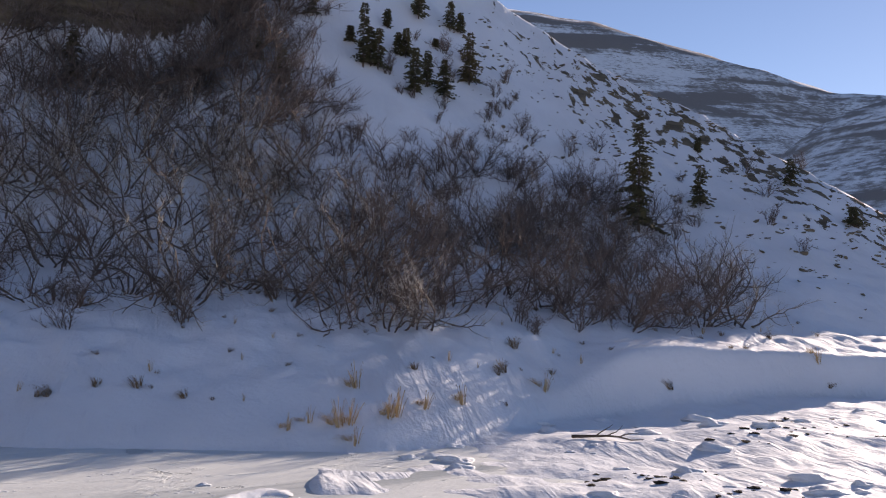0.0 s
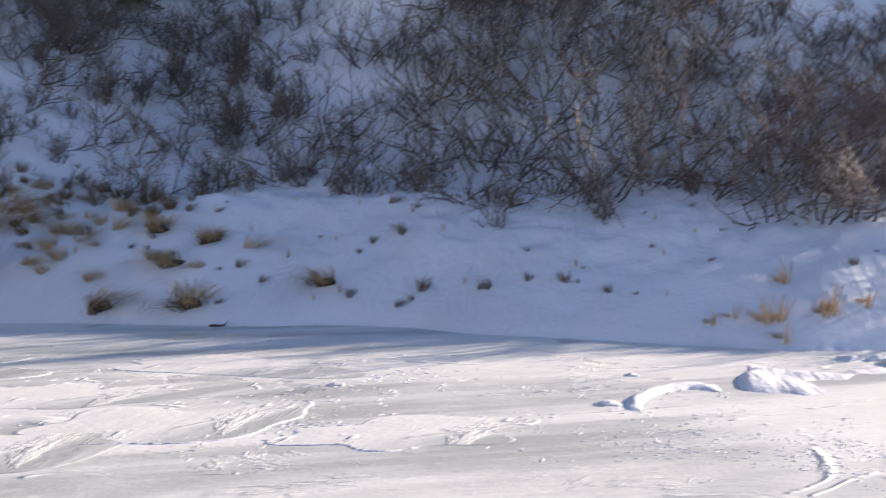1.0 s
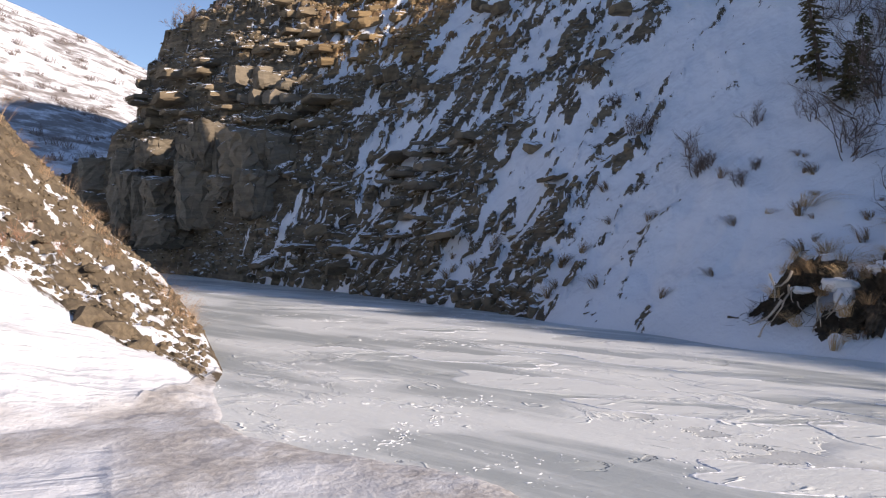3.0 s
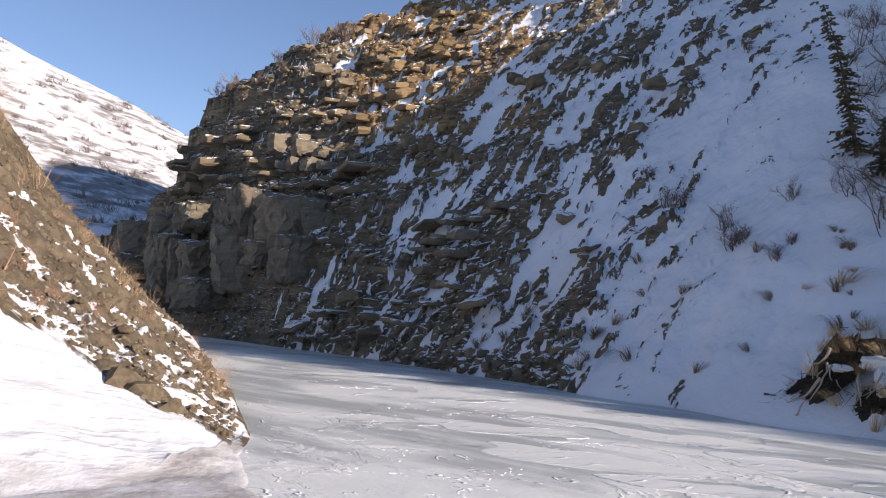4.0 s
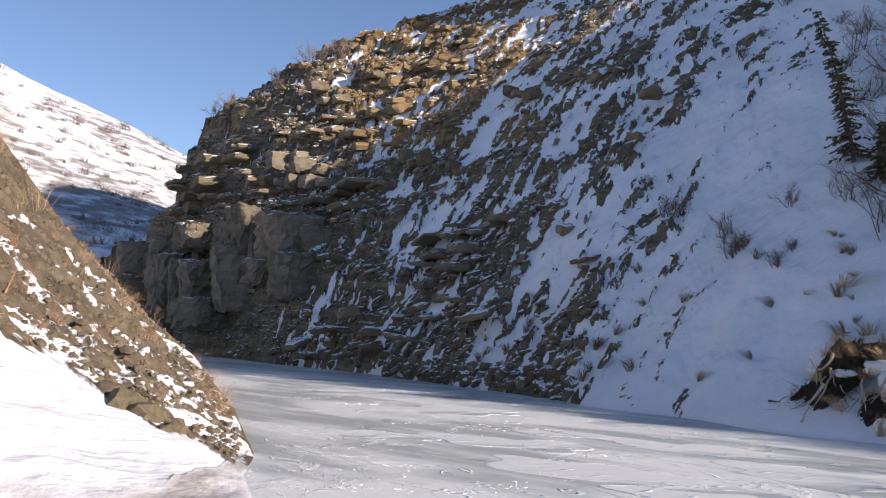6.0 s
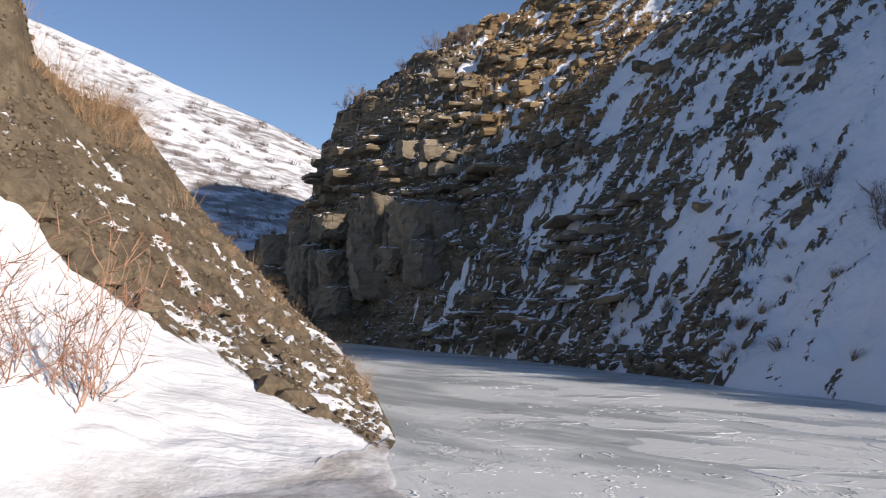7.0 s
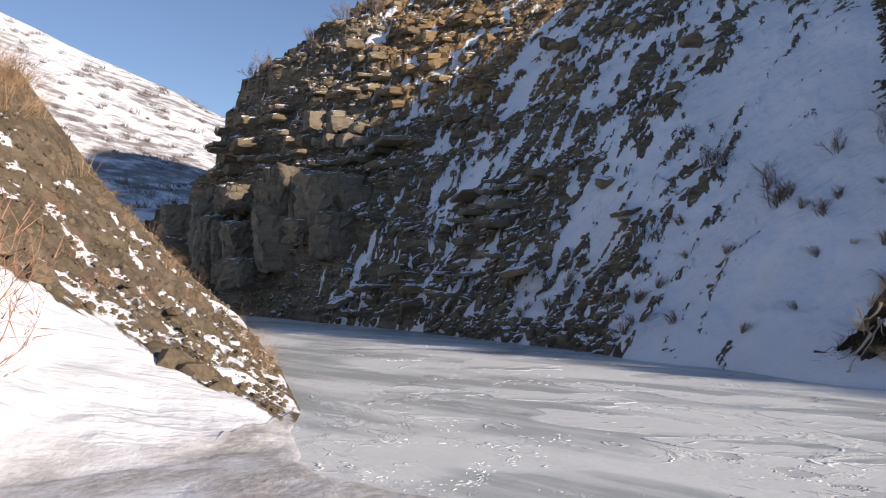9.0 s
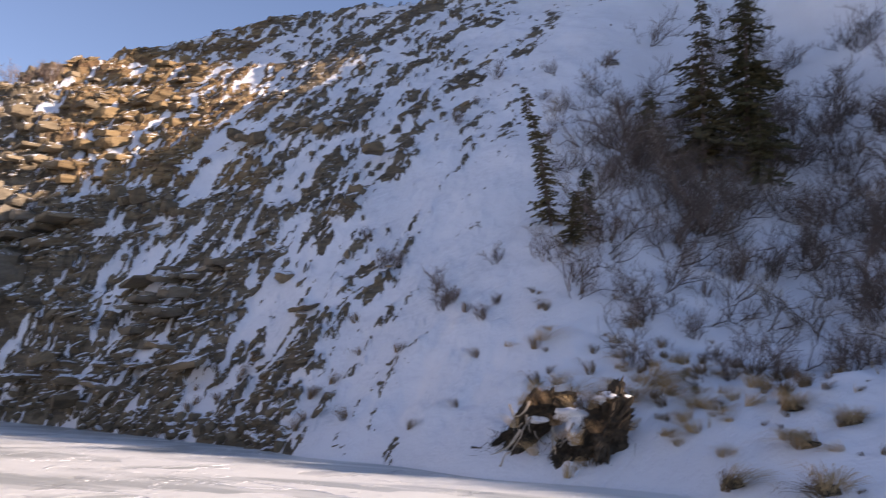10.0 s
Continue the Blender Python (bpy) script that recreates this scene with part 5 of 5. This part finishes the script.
    ledge("foot_slabs", "large split sandstone slabs piled at the edge of the ice", STONE, "slab", 8,
          ((91.4, 94.6, -2.6, 0.3), (91.8, 94.0, -2.0, 0.35), (91.0, 93.2, -1.2, 0.3), (86.5, 89.0, -2.6, 0.3), (88.6, 90.8, -0.6, 0.35), (81.5, 84.0, 0.6, 0.4), (84.6, 86.4, -0.4, 0.35)), (0.7, 1.7), 1.0, 20, 2.4, 0.2, 0.5)


ledge_rows()


# ---------------------------------------------------------------- clods, snow lumps and driftwood
def clods():
    rng = random.Random(15)
    shapes = [mesh_of("clod", *lump(rng, (1, 0.8, 0.6), 0.6, 2, 5.0 + i), CLOD) for i in range(5)]
    rows = [(117.2, 18.6, 0.55), (115.4, 18.3, 0.7), (114.6, 18.2, 0.5), (118.6, 18.9, 0.5), (112.0, 18.0, 0.4), (104.4, 15.7, 0.45), (103.4, 15.3, 0.4), (105.3, 16.1, 0.35), (101.6, 14.9, 0.3), (119.2, 19.2, 0.8)]
    rows += [(rng.uniform(98, 121), 0, rng.uniform(0.04, 0.16)) for i in range(120)]
    for b, d, k in rows:
        d = d or float(lut(b, SNOWLINE_D)) + rng.uniform(0.0, 1.0) ** 2 * (float(lut(b, SPUR_D)) - float(lut(b, SNOWLINE_D)))
        p = stand(b, d)[0]
        o = new("earth_clod", rng.choice(shapes))
        o.matrix_basis = pose(p[0], p[1], p[2] - 0.1 * k, rng.uniform(-20, 20), rng.uniform(-20, 20), rng.uniform(0, 360)) @ Matrix.Scale(k, 4)
        tagged(o, "lump of dry brown silt on the earth spur", "earth", "clods on the spur")
    # crumbs of earth all over the spur, too many to count
    small = [lump(rng, (1, 0.8, 0.7), 0.7, 1, 60.0 + i) for i in range(6)]
    draws = np.random.RandomState(9).random_sample((3, 6500))
    bs = 97.5 + 24 * draws[0] ** 0.75
    near, far = lut(bs, SNOWLINE_D), lut(bs, SPUR_D)
    spots = stand(bs, near + (far - near) * draws[1])
    verts, faces = [], []
    for p, r in zip(spots, draws[2]):
        v, f = rng.choice(small)
        m, k = pose(*p, rng.uniform(0, 360), 0, rng.uniform(0, 360)) @ Matrix.Scale(0.015 + 0.09 * r ** 4, 4), len(verts)
        verts.extend(m @ q for q in v)
        faces.extend(tuple(q + k for q in fc) for fc in f)
    tagged(new("earth_crumbs", mesh_of("earth_crumbs", verts, faces, CLOD)), "crumbled dry silt strewn over the earth spur", "earth", kind="stuff")
    snow_shapes = [mesh_of("snow_lump", *lump(rng, (1, 0.7, 0.35), 0.7, 3, 15.0 + i), SNOW, True) for i in range(4)]
    for i in range(40):
        b = rng.uniform(-27, 3)
        d = rng.uniform(11, float(soft(b, "foot")) + 0.5)
        p = stand(b, d)[0]
        o = new("snow_lump", rng.choice(snow_shapes))
        o.matrix_basis = pose(p[0], p[1], p[2] - 0.02, 0, 0, rng.uniform(-30, 30)) @ Matrix.Scale(rng.choice((0.08, 0.12, 0.16, 0.2, 0.28)), 4)
        tagged(o, "wind-packed lump of snow on the gravel bar", "snow", "snow lumps on the bar")
    dirt = [mesh_of("clod", *lump(rng, (1.2, 0.7, 0.45), 1.3, 2, 25.0 + i), SOD) for i in range(3)]
    for i in range(80):
        b, d = (rng.gauss(-22, 2.5), rng.gauss(16.8, 0.9)) if i < 40 else (rng.uniform(-26, -8), rng.gauss(12.4, 0.4))
        p = stand(b, d)[0]
        o = new("earth_clod", rng.choice(dirt))
        o.matrix_basis = pose(p[0], p[1], p[2], 0, 0, rng.uniform(0, 360)) @ Matrix.Scale(rng.choice((0.015, 0.02, 0.03, 0.045, 0.07)), 4)
        tagged(o, "dark clod of frozen earth in rough snow", "earth", "clods on the bar")


clods()


def driftwood(b, d, long, r, turn, seed, label):
    rng = random.Random(seed)
    p = stand(b, d)[0]
    ob = thing("driftwood", (p[0], p[1], p[2] + r * 0.6), label, "driftwood", "", turn)
    segs = grow(rng, Vector((-long / 2, 0, 0)), Vector((1, 0, 0.05)), long, r, 6, 0.12, 0)
    part("log", mesh_of("log", *pipe(segs, 7), WOOD), ob)
    for s in segs[2:5]:
        twig = grow(rng, s[0], s[4] + Vector((0, rng.gauss(0, 0.6), 0.6)), long * 0.3, r * 0.45, 4, 0.2, 0)
        part("branch", mesh_of("branch", *pipe(twig, 5), WOOD), ob)


driftwood(-10.9, 15.2, 1.2, 0.03, -10, 1, "dark weathered branch half buried in bar snow")
driftwood(41.0, 16.5, 0.5, 0.03, 40, 2, "bleached forked stick at the edge of the ice")
driftwood(63.6, 20.6, 0.7, 0.03, 30, 3, "dark dead branch lying at the foot of the bank")


# ---------------------------------------------------------------- shells, lips and drifts on the ice
def outline(rng, long, wide, points=56, rough=0.35):
    """A lobed, flowing outline."""
    ph = [(k, rng.uniform(0, 6.28), rough / k ** 0.9 * rng.uniform(0.4, 1)) for k in range(2, 9)]
    out = []
    for i in range(points):
        a = 2 * math.pi * i / points
        r = 1 + sum(m * math.sin(k * a + f) for k, f, m in ph)
        out.append(Vector((math.cos(a) * long * r, math.sin(a) * wide * r, 0)))
    return out


def ice_shell(parent, b, d, long, wide, turn, seed, high=0.025, rim=0.6):
    """A thin plate of refrozen overflow with a rounded edge, and a broken white lip along part of it."""
    rng = random.Random(seed)
    high, rim, turn = high * 0.14, rim * 0.8, turn + 22
    ring = outline(rng, long, wide, 90, 0.5)
    n = len(ring)
    verts = [p + Vector((0, 0, -0.01)) for p in ring] + [p * 0.985 + Vector((0, 0, high * 0.7)) for p in ring] + [p * 0.95 + Vector((0, 0, high)) for p in ring] + [Vector((0, 0, high * 1.2))]
    faces = []
    for k in (0, n):
        faces += [(k + i, k + (i + 1) % n, k + n + (i + 1) % n, k + n + i) for i in range(n)]
    faces += [(2 * n + i, 2 * n + (i + 1) % n, 3 * n) for i in range(n)]
    x, y = xy(b, d)
    o = part("ice_shell", mesh_of("ice_shell", verts, faces, ICE, True), parent, "thin grey shell of refrozen overflow ice")
    o.matrix_basis = pose(x, y, 0, 0, 0, turn)
    start = rng.randrange(n)
    count = int(n * rim)
    vv, ff, last = [], [], None
    for i in range(count):
        p = ring[(start + i) % n] * 0.985
        q = ring[(start + i + 1) % n] * 0.985
        for s in range(3):
            c = p.lerp(q, s / 3)
            w, h = rng.uniform(0.01, 0.10) * rng.random(), rng.uniform(0.001, 0.012)
            t = c.normalized()
            k = len(vv)
            vv.extend([c - t * w, c + Vector((0, 0, high + h)), c + t * w * 0.6])
            if last is not None:
                ff.extend([(last, last + 1, k + 1, k), (last + 1, last + 2, k + 2, k + 1)])
            last = k
    lip = part("snow_lip", mesh_of("snow_lip", vv, ff, SNOW, True), o, "broken white lip of snow and frost")
    return o


def crust_field(parent, b0, b1, d0, d1, n, seed, size=1.0, heading=50):
    """Ragged lines of wind-broken snow crust flakes, too many to count."""
    rng = random.Random(seed)
    verts, faces, shapes = [], [], []
    for k in range(9):
        ring = outline(rng, 0.06, 0.02, 10, 0.9)
        shapes.append(([p + Vector((0, 0, -0.006)) for p in ring] + [p * 0.7 + Vector((0, 0, rng.uniform(0.001, 0.005))) for p in ring],
                       [(i, (i + 1) % 10, 10 + (i + 1) % 10, 10 + i) for i in range(10)] + [tuple(range(10, 20))]))
    for i in range(n):
        x, y = xy(rng.uniform(b0, b1), rng.uniform(d0, d1))
        a = radians(heading + rng.gauss(0, 22))
        for step in range(rng.randint(14, 60)):
            a += rng.gauss(0, 0.33)
            x, y = x + math.cos(a) * 0.06 * size, y + math.sin(a) * 0.06 * size
            if rng.random() < 0.15:
                continue
            v, f = shapes[rng.randrange(9)]
            k = size * rng.choice((0.25, 0.4, 0.5, 0.7, 1.1)) * rng.uniform(0.5, 1.1)
            tv = turned([p * k for p in v], (x + rng.gauss(0, 0.07), y + rng.gauss(0, 0.07), 0.003), 0, 0, math.degrees(a) + rng.gauss(0, 35))
            m = len(verts)
            verts.extend(tv)
            faces.extend([tuple(q + m for q in fc) for fc in f])
    return tagged(part("snow_crust", mesh_of("snow_crust", verts, faces, SNOW, True), parent, "broken flakes of white snow crust"), kind="stuff")


def dress_ice():
    shells = (
        (80.5, 16.5, 1.5, 0.75, 25, 1, 0.03, 0.75), (77.5, 18.0, 0.9, 0.4, 10, 2, 0.02, 0.6), (72, 13.2, 2.6, 0.8, 20, 3, 0.03, 0.6), (66, 12.2, 1.6, 0.6, 35, 4, 0.03, 0.7), (60, 14.2, 2.2, 0.9, 20, 5, 0.025, 0.6),
        (84, 22, 2.0, 0.7, 35, 6, 0.025, 0.7), (50, 11.2, 1.8, 0.8, 10, 8, 0.03, 0.6), (44, 9.4, 1.3, 0.8, 30, 9, 0.03, 0.6), (40, 12.4, 1.8, 0.7, 0, 10, 0.03, 0.6),
        (56, 9.0, 1.5, 0.7, 40, 12, 0.03, 0.6), (90, 17.5, 1.5, 0.5, 40, 13, 0.02, 0.5), (68, 16.5, 2.4, 0.7, 15, 14, 0.025, 0.6), (29, 8.6, 1.2, 0.6, 10, 15, 0.03, 0.5), (94, 33, 2.2, 0.5, 40, 16, 0.02, 0.5), (88, 27, 2.6, 0.5, 50, 7, 0.012, 0.3))
    for row in shells:
        ice_shell(ICE_OB, *row)
    crust_field(ICE_OB, 30, 96, 8.5, 20, 85, 31, 0.75, 50)
    crust_field(ICE_OB, 72, 100, 18, 42, 32, 32, 1.2, 55)
    crust_field(ICE_OB, 2, 18, 7.6, 9.8, 42, 33, 0.5, 10)
    crust_field(ICE_OB, 18, 50, 8.0, 13.0, 34, 34, 0.7, 20)
    # scooped drift with a sharp crest, and two small mounds beside it
    rng = random.Random(8)
    at = xy(11.6, 10.3)
    verts, faces = [], []
    rows_n, cols = 26, 9
    for i in range(rows_n):
        a = radians(255 - 195 * i / (rows_n - 1))
        taper = math.sin(math.pi * (i + 0.6) / (rows_n + 0.4)) ** 0.6
        for j in range(cols):
            t = j / (cols - 1)
            r = 0.62 + (t - 0.35) * 0.5 * taper
            z = 0.075 * taper * (smooth(0.0, 0.32, t) if t < 0.35 else (1 - smooth(0.3, 1.0, t))) - 0.005
            verts.append(Vector((math.cos(a) * r * 0.62, math.sin(a) * r * 1.25, float(z) + 0.008 * rng.gauss(0, 1) * taper)))
    for i in range(rows_n - 1):
        for j in range(cols - 1):
            k = i * cols + j
            faces.append((k, k + 1, k + cols + 1, k + cols))
    ob = new("snow_drift", mesh_of("snow_drift", verts, faces, SNOW, True))
    ob.matrix_basis = pose(at[0], at[1], 0, 0, 0, -12)
    tagged(ob, "curved crest of drifted snow lying on river ice", "snow")
    for b, d, k in ((16.1, 9.9, 0.14), (14.6, 11.6, 0.09), (33.9, 10.9, 0.10)):
        x, y = xy(b, d)
        o = new("snow_lump", mesh_of("snow_lump", *lump(rng, (1, 0.6, 0.3), 0.5, 3, b), SNOW, True))
        o.matrix_basis = pose(x, y, 0.0, 0, 0, 10) @ Matrix.Scale(k, 4)
        tagged(o, "small mound of packed snow lying on river ice", "snow")


dress_ice()
